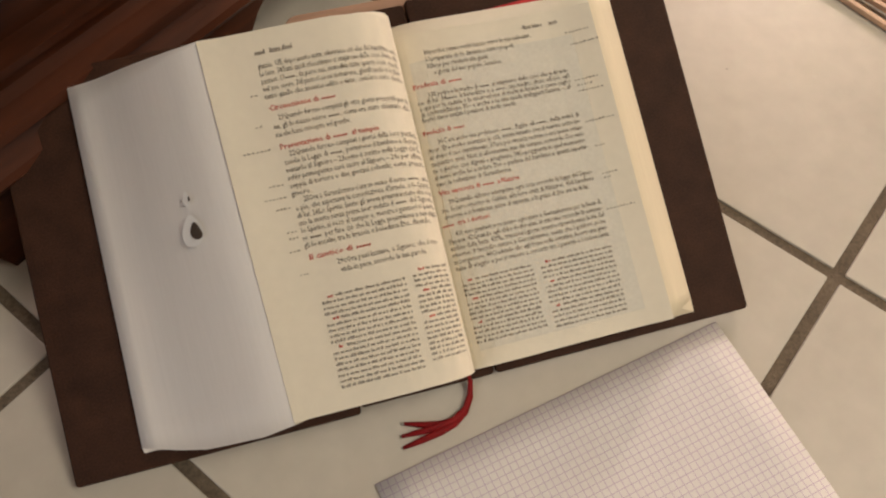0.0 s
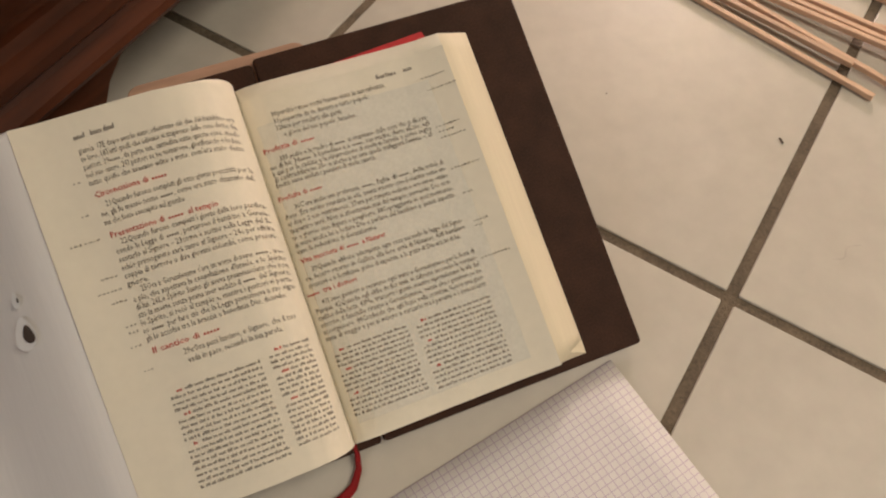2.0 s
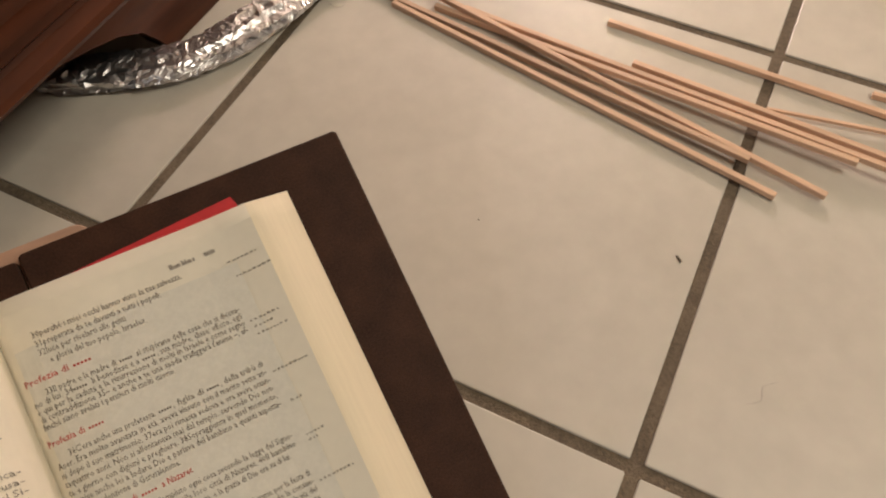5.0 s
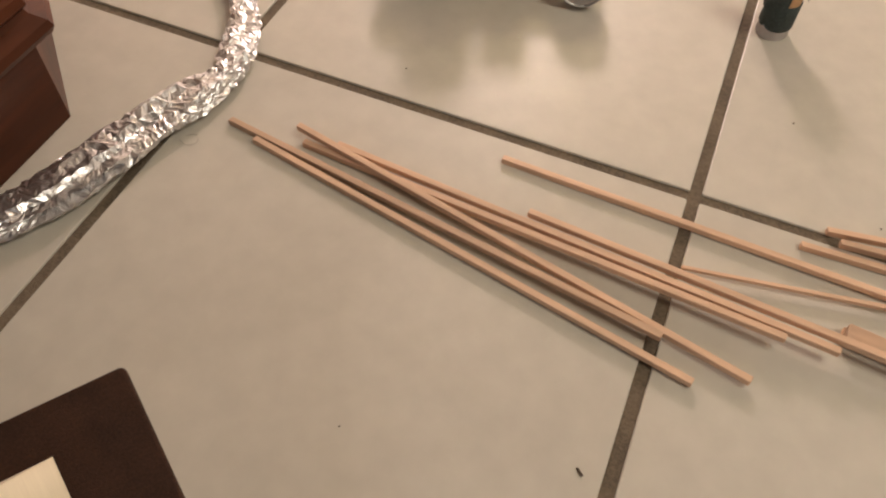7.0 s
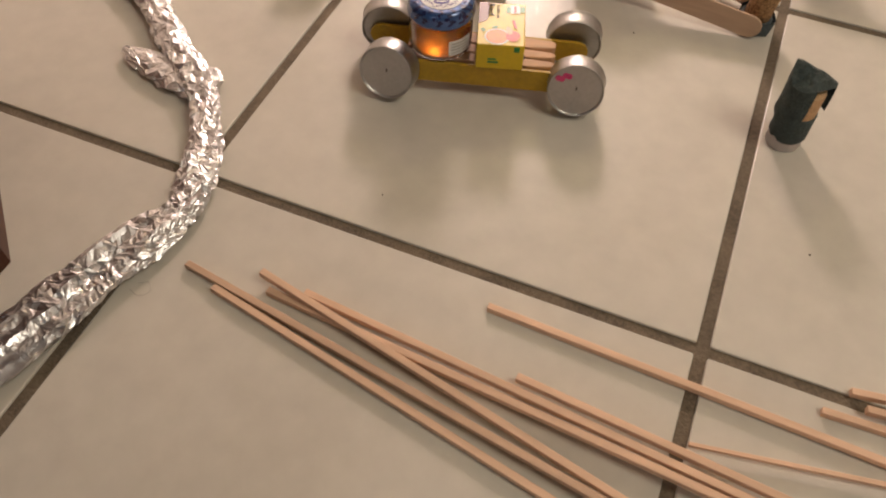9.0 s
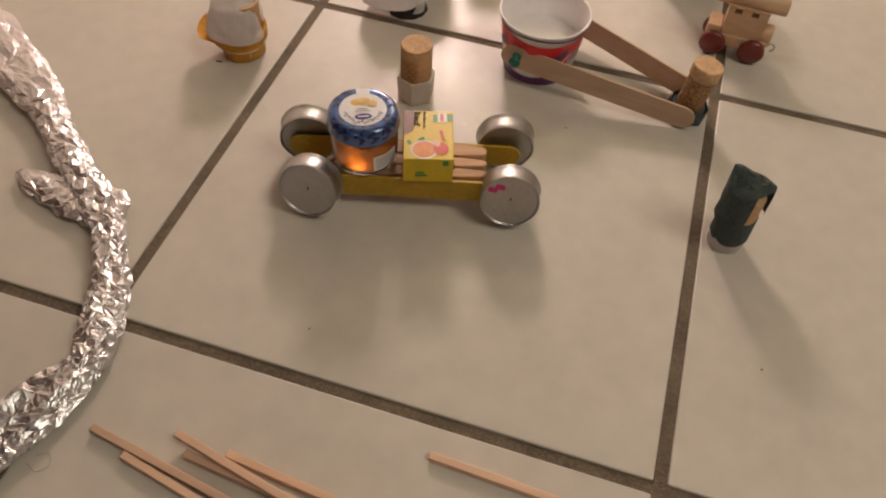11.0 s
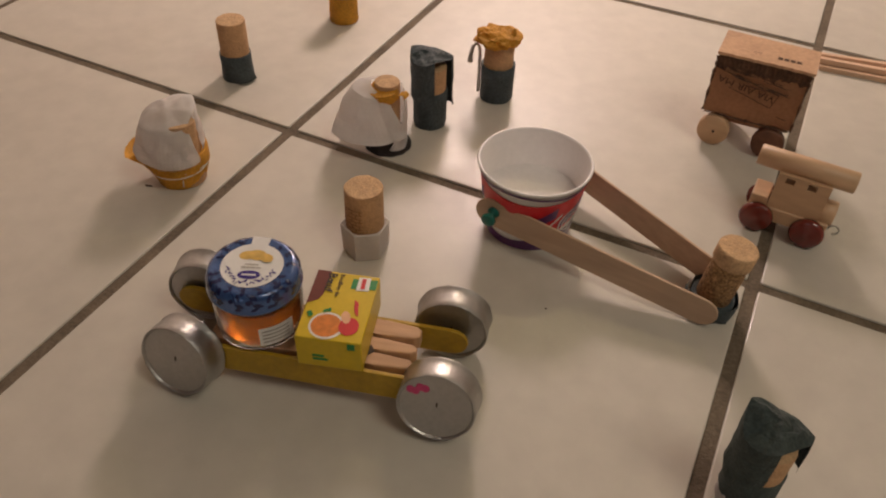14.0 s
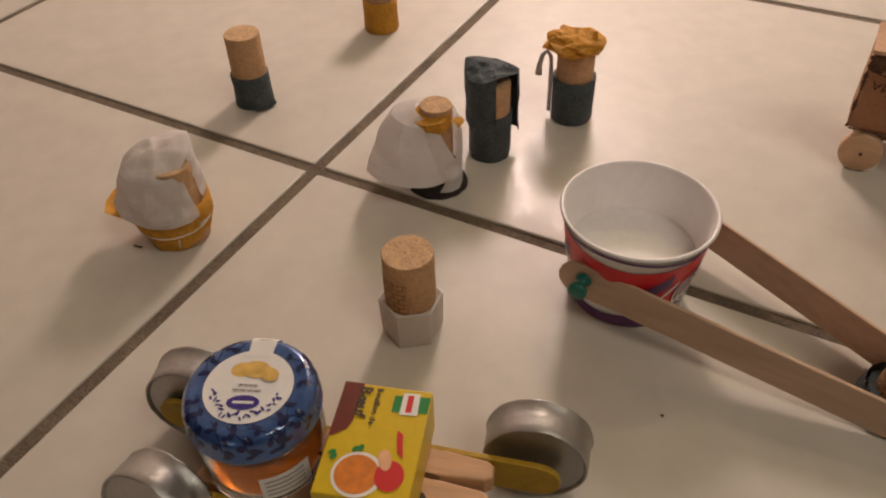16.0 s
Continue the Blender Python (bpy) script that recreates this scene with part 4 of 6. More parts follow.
# ---- toy car of pegs, craft sticks and tealight cups ----
CE, CF = Vector((0.964, 0.265, 0)).normalized(), Vector((-0.265, 0.964, 0)).normalized()
CAR = Matrix((CE, CF, Vector((0, 0, 1)))).transposed().to_4x4()
CAR.translation = (-0.180, 0.4435, 0.0)
car = thing("toy_car", CAR, "homemade toy car of yellow sticks, wooden pegs and tealight-cup wheels", "toy car")


def stick_outline(length, width, round_end=True, x0=0.0):
    r = width / 2
    out = []
    for i in range(9):
        a = radians(-90 + 180 * i / 8)
        out.append((x0 + length - r + r * math.cos(a), r * math.sin(a)))
    for i in range(9):
        a = radians(90 + 180 * i / 8)
        out.append((x0 + r + r * math.cos(a), r * math.sin(a)))
    return out


UPRIGHT = Matrix(((1, 0, 0, 0), (0, 0, -1, 0), (0, 1, 0, 0), (0, 0, 0, 1)))
for f, x0, length in ((0.0075, -0.0660, 0.1290), (0.0400, -0.0790, 0.1500)):
    bm = bmesh.new()
    add_prism(bm, stick_outline(length, 0.0165, x0=x0), -0.0011, 0.0011, Matrix.Translation((0, f, 0.0180)) @ UPRIGHT, bevel=0.0004)
    part("side_stick", bm, YELLOW, car, "craft stick painted yellow")
for f, z, w in ((0.0345, 0.0225, 0.0100), (0.0243, 0.0222, 0.0078), (0.0155, 0.0218, 0.0078)):
    bm = bmesh.new()
    add_prism(bm, [(-0.050, -w / 2), (0.020, -w / 2), (0.026, -w / 2 + 0.0010), (0.031, -w / 2), (0.046, -w / 2 + 0.0012), (0.0485, -w / 2 + 0.0028), (0.0485, w / 2 - 0.0028), (0.046, w / 2 - 0.0012), (0.031, w / 2), (0.026, w / 2 - 0.0010), (0.020, w / 2), (-0.050, w / 2)],
              -0.0045, 0.0040, Matrix.Translation((0, f, z)), bevel=0.0007)
    part("peg_half", bm, PEGWOOD, car, "plain pale wooden clothes-peg half")
# solid dark plug painted as the shade inside the pegs' round notch
bm = bmesh.new()
add_lathe(bm, [(0.0032, 0.0), (0.0034, 0.002), (0.0030, 0.0043)], 14, Matrix.Translation((0.0255, 0.0197, 0.0222)))
part("notch_shade_plug", bm, CRUMB, car, "dark plug for the shade in the peg notch")


def tealight(e, f, near, dents, yaw=0.0, stain=False):
    """An empty aluminium tealight cup on its side, its closed face towards the near side of the car."""

    def wob(r, z, a):
        d = noise.noise(Vector((math.cos(a) * 2.1 + dents, math.sin(a) * 2.1, z * 90)))
        d2 = noise.noise(Vector((math.cos(a) * 6.0 + dents, math.sin(a) * 6.0, z * 60)))
        return (r * (1 + 0.014 * d + 0.010 * d2), z + 0.0005 * d2) if r > 0.017 else (r, z)

    bm = bmesh.new()
    prof = [(0.0006, 0.0012), (0.0175, 0.0012), (0.0181, 0.0003), (0.0186, 0.0), (0.0189, 0.0004), (0.0190, 0.0035), (0.0192, 0.0080), (0.0194, 0.0122), (0.0199, 0.0128), (0.0197, 0.0134), (0.0191, 0.0131), (0.0189, 0.0026), (0.0182, 0.0018), (0.0006, 0.0018)]
    turn = pose(e, f, 0.0222, -104, 0, yaw) if near else pose(e, f, 0.0200, -93, 0, yaw)
    prof = [(r * 0.97, z) for r, z in prof]
    add_lathe(bm, prof, 56, turn, 0, True, wob, flat=(0, 1))
    wheel = part("wheel", bm, TEALIGHT, car, "empty aluminium tealight cup")
    bm = bmesh.new()
    add_lathe(bm, [(0.0009, 0.0009), (0.0011, 0.0014), (0.0007, 0.0018)], 10, turn @ Matrix.Translation((0.0003, -0.0014, 0)) @ Matrix.Diagonal((0.5, 1.5, 1, 1)))
    part("axle_hole", bm, CRUMB, wheel)
    if stain:
        for k in range(4):
            bm = bmesh.new()
            add_lathe(bm, [(0.0022, 0.0011), (0.0017, 0.0009)], 9, turn @ Matrix.Translation((-0.0122 + 0.0022 * k, -0.0074 - 0.0011 * k + 0.0014 * (k % 2), 0)))
            part("marker_stain", bm, PINKINK, wheel, "pink marker stain")
    return wheel


tealight(-0.0614, -0.0040, True, 1.0, -12.0)
tealight(0.0630, -0.0040, True, 4.0, -3.0, True)
tealight(-0.0670, 0.0418, False, 7.0, 2.0)
tealight(0.0613, 0.0440, False, 9.0)

# ---- jam jar on the car ----
JAR = pose(-0.2145, 0.4612, 0.0267, 0, 0, 23) @ Matrix.Diagonal((0.97, 0.97, 0.92, 1))
jar = thing("jam_jar", JAR, "small glass jar of amber jam with blue and white lid", "jam jar")
bm = bmesh.new()
add_lathe(bm, [(0.0150, 0.0), (0.0200, 0.0008), (0.0214, 0.003), (0.0216, 0.010), (0.0216, 0.0245), (0.0208, 0.028), (0.0200, 0.0300), (0.0188, 0.0300), (0.0196, 0.0275), (0.0203, 0.0245), (0.0203, 0.010), (0.0200, 0.0040), (0.0188, 0.0024), (0.004, 0.0022)], 40)
part("glass", bm, GLASS, jar, "clear glass")
bm = bmesh.new()
add_lathe(bm, [(0.010, 0.0026), (0.0184, 0.0029), (0.0198, 0.0045), (0.0200, 0.010), (0.0200, 0.0230), (0.0180, 0.0238), (0.002, 0.0240)], 36)
part("jam", bm, JAM, jar, "amber jam")
bm = bmesh.new()
lid_prof = [(0.0222, 0.0290), (0.0226, 0.0294), (0.0227, 0.0305), (0.0223, 0.0312), (0.0222, 0.0360), (0.0214, 0.0384), (0.0200, 0.0400), (0.0185, 0.0404), (0.0160, 0.0402), (0.001, 0.0402)]
add_lathe(bm, lid_prof, 48)
lid = part("lid", bm, LIDBLUE, jar, "blue and white printed metal lid")


def disc(bm, cx, cy, rx, ry, z, mi=0, n=24, a0=0.0):
    pts = [bm.verts.new((cx + rx * math.cos(2 * math.pi * i / n) * math.cos(a0) - ry * math.sin(2 * math.pi * i / n) * math.sin(a0),
                         cy + rx * math.cos(2 * math.pi * i / n) * math.sin(a0) + ry * math.sin(2 * math.pi * i / n) * math.cos(a0), z)) for i in range(n)]
    bm.faces.new(pts).material_index = mi


bm = bmesh.new()
disc(bm, 0.0, 0.0, 0.0146, 0.0146, 0.0405, 0, 40)
add_mesh(bm, [(-0.0035, 0.012, 0.0406), (0.0045, 0.012, 0.0406), (0.0050, 0.0190, 0.0405), (-0.0038, 0.0193, 0.0405)], [(0, 1, 2, 3)])
add_mesh(bm, [(-0.0038, 0.0193, 0.0405), (0.0050, 0.0190, 0.0405), (0.0054, 0.0212, 0.0387), (-0.0040, 0.0216, 0.0387), (0.0056, 0.0220, 0.0362), (-0.0041, 0.0224, 0.0362)], [(0, 1, 2, 3), (3, 2, 4, 5)])
part("lid_label", bm, LIDWHITE, lid, "white printed centre")
bm = bmesh.new()
for cx, cy, rx, ry, a in ((-0.0035, 0.0064, 0.0040, 0.0030, 0.2), (0.0010, 0.0066, 0.0048, 0.0035, -0.1), (0.0058, 0.0048, 0.0034, 0.0027, -0.5)):
    disc(bm, cx, cy, rx, ry, 0.0407 + 0.00005 * cx * 1000, 0, 18, a)
part("fruit_print", bm, LIDGOLD, lid, "golden fruit picture")
bm = bmesh.new()
disc(bm, 0.0000, -0.0066, 0.0053, 0.0028, 0.0407, 0, 24, 0.05)
part("oval_print", bm, LIDPURPLE, lid, "purple oval mark")
bm = bmesh.new()
add_mesh(bm, [(-0.0034, -0.0072, 0.0408), (0.0034, -0.0070, 0.0408), (0.0034, -0.0060, 0.0408), (-0.0034, -0.0062, 0.0408)], [(0, 1, 2, 3)])
part("oval_bar_print", bm, LIDWHITE, lid)
bm = bmesh.new()
rng = random.Random(8)
for i in range(26):
    a = radians(-165 + 150 * i / 25)
    r = 0.0118 + rng.uniform(-0.0014, 0.0014)
    disc(bm, r * math.cos(a), r * math.sin(a), rng.uniform(0.0005, 0.0014), rng.uniform(0.0003, 0.0006), 0.0407, 0, 8, a + rng.uniform(0, 3))
part("scroll_print", bm, LIDPURPLE, lid, "dark scroll ornament")
bm = bmesh.new()
for k, (w, y) in enumerate(((0.0064, -0.0002), (0.0096, -0.0022))):
    for i in range(4):
        x = -w / 2 + w * i / 4
        add_mesh(bm, [(x, y, 0.04075), (x + w / 4.6, y, 0.04075), (x + w / 4.6, y + 0.0007, 0.04075), (x, y + 0.0007, 0.04075)], [(0, 1, 2, 3)])
part("print_lines", bm, GREYINK, lid)
# vine ornament on the ring and side of the lid
LIDLINE = [(0.0145, 0.04035), (0.0160, 0.0403), (0.0185, 0.0405), (0.0200, 0.0401), (0.0214, 0.0385), (0.0222, 0.0361), (0.0223, 0.0318)]


def lid_point(a, run):
    """A point on the lid at the angle a, run metres out along its profile, just above the paint."""
    for (r0, z0), (r1, z1) in zip(LIDLINE, LIDLINE[1:]):
        d = math.hypot(r1 - r0, z1 - z0)
        if run <= d or (r1, z1) == LIDLINE[-1]:
            t = min(1.0, run / d)
            r, z = r0 + (r1 - r0) * t + 0.0001, z0 + (z1 - z0) * t + 0.0001
            return Vector((r * math.cos(a), r * math.sin(a), z))
        run -= d


def lid_leaf(bm, a, run, angle, length, width):
    pts = []
    for k in range(10):
        t = 2 * math.pi * k / 10
        u, v = length * math.cos(t), width * math.sin(t) * (1 - 0.35 * math.cos(t))
        x, y = u * math.cos(angle) - v * math.sin(angle), u * math.sin(angle) + v * math.cos(angle)
        pts.append(bm.verts.new(lid_point(a + x / 0.020, max(0.0, run + y))))
    mid = bm.verts.new(lid_point(a, run))
    for k in range(10):
        bm.faces.new((pts[k], pts[(k + 1) % 10], mid))


def on_tab(a):
    return 1.28 < a % (2 * math.pi) < 1.86


bm = bmesh.new()
rng = random.Random(12)
for i in range(15):
    a0 = 2 * math.pi * i / 15 + rng.uniform(-0.1, 0.1)
    turn, prev = rng.choice((-1, 1)), None
    for k in range(17):
        t = k / 16
        a, run, heading = a0 + turn * (0.62 * t + 0.10 * math.sin(5 * t)), 0.0012 + 0.0122 * t, 0.00032 * (1 - 0.5 * t)
        if on_tab(a):
            prev = None
            continue
        row = (bm.verts.new(lid_point(a - heading / 0.02, run)), bm.verts.new(lid_point(a + heading / 0.02, run)))
        if prev:
            bm.faces.new((prev[0], prev[1], row[1], row[0]))
        prev = row
        if k % 3 == 1:
            side = 1 if k % 2 else -1
            b = a + side * rng.uniform(0.06, 0.11)
            if not on_tab(b + 0.08) and not on_tab(b - 0.08):
                lid_leaf(bm, b, run, rng.uniform(0.3, 1.4) * side, rng.uniform(0.0013, 0.0023), rng.uniform(0.0008, 0.0013))
part("vine_print", bm, LIDDARK, lid, "dark blue vine ornament")
bm = bmesh.new()
rows = []
for i in range(9):
    a = radians(-77 + 46 * i / 8)
    rows.append([bm.verts.new((0.0219 * math.cos(a), 0.0219 * math.sin(a), z)) for z in (0.0060, 0.0185)])
for p, q in zip(rows, rows[1:]):
    bm.faces.new((p[0], q[0], q[1], p[1]))
label = part("jar_label", bm, LIDWHITE, jar, "white paper label")
bm = bmesh.new()
for j in range(4):
    z = 0.0080 + 0.0025 * j
    rows = []
    for i in range(7):
        a = radians(-73 + 36 * i / 6)
        rows.append([bm.verts.new((0.02205 * math.cos(a), 0.02205 * math.sin(a), zz)) for zz in (z, z + 0.0010)])
    for p, q in zip(rows, rows[1:]):
        bm.faces.new((p[0], q[0], q[1], p[1]))
part("label_print", bm, GREYINK, label)

# ---- stock-cube carton on the car ----
CARTON = pose(-0.1764, 0.4717, 0.0268, 0, 0, 18) @ Matrix.Diagonal((0.8356, 0.865, 0.95, 1))
carton = thing("stock_carton", CARTON, "small yellow and brown stock-cube carton lying on the toy car", "carton")
CW, CD, CH = 0.0365, 0.0490, 0.0205
bm = bmesh.new()
add_box(bm, (CW, CD, CH), Matrix.Translation((0, 0, CH / 2)), bevel=0.0006)
part("box", bm, BOXYELLOW, carton)


def panel(name, pts, material, parent, z=CH + 0.0002, label=""):
    bm = bmesh.new()
    add_mesh(bm, [(x, y, z) for x, y in pts], [tuple(range(len(pts)))])
    return part(name, bm, material, parent, label)


panel("brown_band", [(-0.0181, 0.0244), (-0.0100, 0.0244), (-0.0104, 0.0070), (-0.0118, 0.0030), (-0.0150, 0.0005), (-0.0181, -0.0010)], BOXBROWN, carton, label="dark brown printed band")
bm = bmesh.new()
add_mesh(bm, [(-CW / 2 - 0.0003, -0.0235, 0.001), (-CW / 2 - 0.0003, 0.0238, 0.001), (-CW / 2 - 0.0003, 0.0238, CH - 0.001), (-CW / 2 - 0.0003, -0.0120, CH - 0.001)], [(0, 1, 2, 3)])
part("brown_side", bm, BOXBROWN, carton)
bm = bmesh.new()
disc(bm, -0.0030, -0.0150, 0.0098, 0.0092, CH + 0.0002)
part("bowl_rim_print", bm, PRINTWHITE, carton, "white bowl picture")
bm = bmesh.new()
disc(bm, -0.0032, -0.0150, 0.0084, 0.0079, CH + 0.0003)
part("soup_print", bm, PRINTORANGE, carton, "orange soup picture")
bm = bmesh.new()
disc(bm, 0.0090, -0.0140, 0.0055, 0.0062, CH + 0.00035)
part("tomato_print", bm, PRINTRED, carton, "red vegetable picture")
bm = bmesh.new()
disc(bm, 0.0060, -0.0080, 0.0025, 0.0045, CH + 0.0004, 0, 14, 0.3)
part("carrot_print", bm, PRINTPEACH, carton)
bm = bmesh.new()
for cx, cy in ((-0.0060, -0.0050), (-0.0040, -0.0042), (-0.0145, -0.0075), (-0.0135, -0.0092)):
    disc(bm, cx, cy, 0.0016, 0.0011, CH + 0.0004, 0, 9, cx * 400)
part("herb_print", bm, PRINTGREEN, carton)
panel("badge_print", [(0.0035, 0.0205), (0.0178, 0.0215), (0.0178, 0.0140), (0.0035, 0.0130)], PRINTGREEN, carton, label="green brand badge, unlettered")
panel("badge_centre_print", [(0.0068, 0.0222), (0.0135, 0.0225), (0.0140, 0.0125), (0.0068, 0.0120)], PRINTWHITE, carton, CH + 0.0003)
panel("badge_stripe_print", [(0.0088, 0.0212), (0.0112, 0.0213), (0.0114, 0.0135), (0.0090, 0.0132)], PRINTRED, carton, CH + 0.0004)
panel("red_leaf_print", [(0.0080, 0.0050), (0.0105, 0.0035), (0.0115, -0.0020), (0.0125, -0.0065), (0.0100, -0.0045), (0.0088, 0.0000)], PRINTRED, carton, CH + 0.00045)


def flat_text(text, size, m, width, material, parent, name="lettering", bold=0.0):
    me = letters(text, size, bold)
    w = max(v.co.x for v in me.vertices)
    for v in me.vertices:
        v.co.x *= width / w
        v.co = m @ v.co
    me.materials.append(material)
    ob = new(name, me)
    ob.parent = parent
    return ob


flat_text("Bœuf", 0.0070, Matrix.Translation((-0.0108, 0.0228, CH + 0.0005)) @ pose(0, 0, 0, 0, 0, -90), 0.0145, CRUMB, carton, bold=0.00022)
flat_text("Bouillon de", 0.0034, Matrix.Translation((-0.0040, 0.0228, CH + 0.0005)) @ pose(0, 0, 0, 0, 0, -90), 0.0170, CRUMB, carton, bold=0.00010)
bm = bmesh.new()
add_box(bm, (0.0042, 0.0004, 0.0040), Matrix.Translation((0.0125, -CD / 2 - 0.0002, 0.0175)))
add_box(bm, (0.0085, 0.0004, 0.0012), Matrix.Translation((-0.0050, -CD / 2 - 0.0002, 0.0060)))
add_box(bm, (0.0065, 0.0004, 0.0012), Matrix.Translation((-0.0060, -CD / 2 - 0.0002, 0.0085)))
part("front_print", bm, PRINTGREEN, carton)

# ---- cork dolls: plain cork bodies with paper clothes ----
DOLLS = "cork dolls standing on the tiles"


def crumple(amp, freq, seed):
    def wob(r, z, a):
        d = noise.noise(Vector((math.cos(a) * freq + seed, math.sin(a) * freq, z * 130)))
        d2 = noise.noise(Vector((math.cos(a) * freq * 2.7 + seed, math.sin(a) * freq * 2.7, z * 300)))
        return max(0.0002, r + amp * d + 0.4 * amp * d2), z + 0.5 * amp * d2
    return wob


def cork_body(bm, z0, z1, r=0.0106, mi=0, mi_end=1, m=Matrix()):
    prof = [(r * 0.94, z0), (r, z0 + 0.0008), (r * 0.985, z1 - 0.0007), (r * 0.95, z1), (r * 0.5, z1 + 0.0001), (0.0003, z1)]
    add_lathe(bm, prof, 28, m, mi, True, crumple(0.00025, 3, z1 * 100), [mi, mi, mi, mi_end, mi_end], (3, 4))


def shell(bm, prof, mi, arc=(0, 360), seg=36, wob=None, m=Matrix()):
    """An open sheet wrapped round z over part of the circle."""
    rings = []
    for r, z in prof:
        ring = []
        for i in range(seg + 1):
            a = radians(arc[0] + (arc[1] - arc[0]) * i / seg)
            rr, zz = wob(r, z, a) if wob else (r, z)
            ring.append(bm.verts.new(m @ Vector((rr * math.cos(a), rr * math.sin(a), zz))))
        rings.append(ring)
    for p, q in zip(rings, rings[1:]):
        for i in range(seg):
            f = bm.faces.new((p[i], p[i + 1], q[i + 1], q[i]))
            f.material_index, f.smooth = mi, True


def robe(bm, r, h, mi, seed, flare=1.05, sides=0, amp=0.0005):
    w = crumple(amp, 2.5, seed)

    def wob(rr, z, a):
        if sides:
            k = math.pi / sides
            rr = rr * math.cos(k) / math.cos((a % (2 * k)) - k)
        return w(rr, z, a)
    add_lathe(bm, [(r * flare * 0.98, 0.0003), (r * flare, 0.0012), (r * 1.01, h * 0.6), (r * 1.02, h), (r * 0.96, h + 0.0004), (r * 0.9, h - 0.001)], 36, Matrix(), mi, not sides, wob)


# blue-robed doll
bm = bmesh.new()
cork_body(bm, 0.001, 0.0460)
robe(bm, 0.0112, 0.0205, 2, 1.0)
shell(bm, [(0.0118, 0.0004), (0.0150, 0.0015), (0.0118, 0.009)], 2, (-70, -10), 10)
single("cork_doll", bm, [CORK, CORKEND, NAVY], pose(-0.3915, 0.6725, 0, 0, 0, 20), "plain cork doll in a short dark blue paper robe", "cork doll", DOLLS)
# orange-robed doll
bm = bmesh.new()
cork_body(bm, 0.001, 0.0450)
robe(bm, 0.0116, 0.0220, 2, 2.0)
single("cork_doll", bm, [CORK, CORKEND, ORANGE], pose(-0.3705, 0.7900, 0), "plain cork doll in an orange paper robe", "cork doll", DOLLS)
# hooded dolls
def drape(bm, stations, mi, rows=7, sub=5, power=1.0, crease=0.0006, seed=0.0, roof=None):
    """A paper sheet round a doll. Stations: angle, radius and height at the top edge, then at the bottom edge."""
    cols = []
    for p, q in zip(stations, stations[1:]):
        cols += [[p[i] + (q[i] - p[i]) * k / sub for i in range(6)] for k in range(sub)]
    cols.append(list(stations[-1]))
    grid = []
    for at, rt, zt, ab, rb, zb in cols:
        col = []
        for k in range(rows + 1):
            t = k / rows
            a, r, z = radians(at + (ab - at) * t), rt + (rb - rt) * t ** power, zt + (zb - zt) * t
            d = crease * noise.noise(Vector((math.cos(a) * 2.4 + seed, math.sin(a) * 2.4, z * 140))) * (0.3 + t)
            col.append(bm.verts.new(((r + d) * math.cos(a), (r + d) * math.sin(a), z + 0.5 * d)))
        grid.append(col)
    for p, q in zip(grid, grid[1:]):
        for k in range(rows):
            bm.faces.new((p[k], q[k], q[k + 1], p[k + 1])).material_index = mi
    if roof:
        mid = bm.verts.new(roof)
        rings = [[c[0] for c in grid]]
        for f in (0.2, 0.42, 0.64, 0.84):
            rings.append([bm.verts.new(c[0].co.lerp(Vector(roof), f) + Vector((0, 0, 0.0022 * noise.noise(c[0].co.lerp(Vector(roof), f) * 190 + Vector((seed, 0, 0)))))) for c in grid])
        n = len(grid)
        for p, q in zip(rings, rings[1:]):
            for i in range(n):
                f = bm.faces.new((p[i], p[(i + 1) % n], q[(i + 1) % n], q[i]))
                f.material_index, f.smooth = mi, mi == 3
        for i in range(n):
            f = bm.faces.new((rings[-1][i], rings[-1][(i + 1) % n], mid))
            f.material_index, f.smooth = mi, mi == 3


def hooded(low, flap, seed, tip=0.0560):
    bm = bmesh.new()
    cork_body(bm, 0.001, 0.0450, 0.0108)
    if low:
        robe(bm, 0.0109, 0.0130, 3, 8.0, 1.02)
    add_lathe(bm, [(0.0113, low), (0.0117, low + 0.002), (0.0118, 0.020), (0.0116, 0.0275), (0.0108, 0.0280)], 36, Matrix(), 2, True, crumple(0.0007, 2.2, 21.0))
    drape(bm, [(-80, 0.0116, 0.0530, -80, 0.0123, 0.0260), (-118, 0.0128, 0.0505, -118, 0.0132, 0.0235), (-155, 0.0134, 0.0500, -152, 0.0138, 0.0225), (-206, 0.0146, tip, -206, 0.0138, 0.0230),
               (-270, 0.0122, 0.0520, -270, 0.0130, 0.0200), (-318, 0.0140, 0.0500, -318, 0.0150, flap), (-340, 0.0165, 0.0490, -340, 0.0176, flap), (-354, 0.0142, 0.0485, -352, 0.0150, flap + 0.001)],
          2, crease=0.0012, seed=seed, roof=(0.0005, 0.0020, tip - 0.0025))
    return bm


single("cork_doll", hooded(0.0, 0.0110, 1.0), [CORK, CORKEND, NAVY, WHITEPAPER], pose(-0.2375, 0.6880, 0, 0, 0, 29), "cork doll wrapped in a blue-grey crepe paper hood", "cork doll", DOLLS)
single("cork_doll", hooded(0.0078, 0.0260, 4.0, 0.0605), [CORK, CORKEND, GREENCREPE, WHITEPAPER], pose(0.0168, 0.4905, 0, 0, 0, 6), "cork doll in a dark blue-green paper hood over white paper", "cork doll", DOLLS)
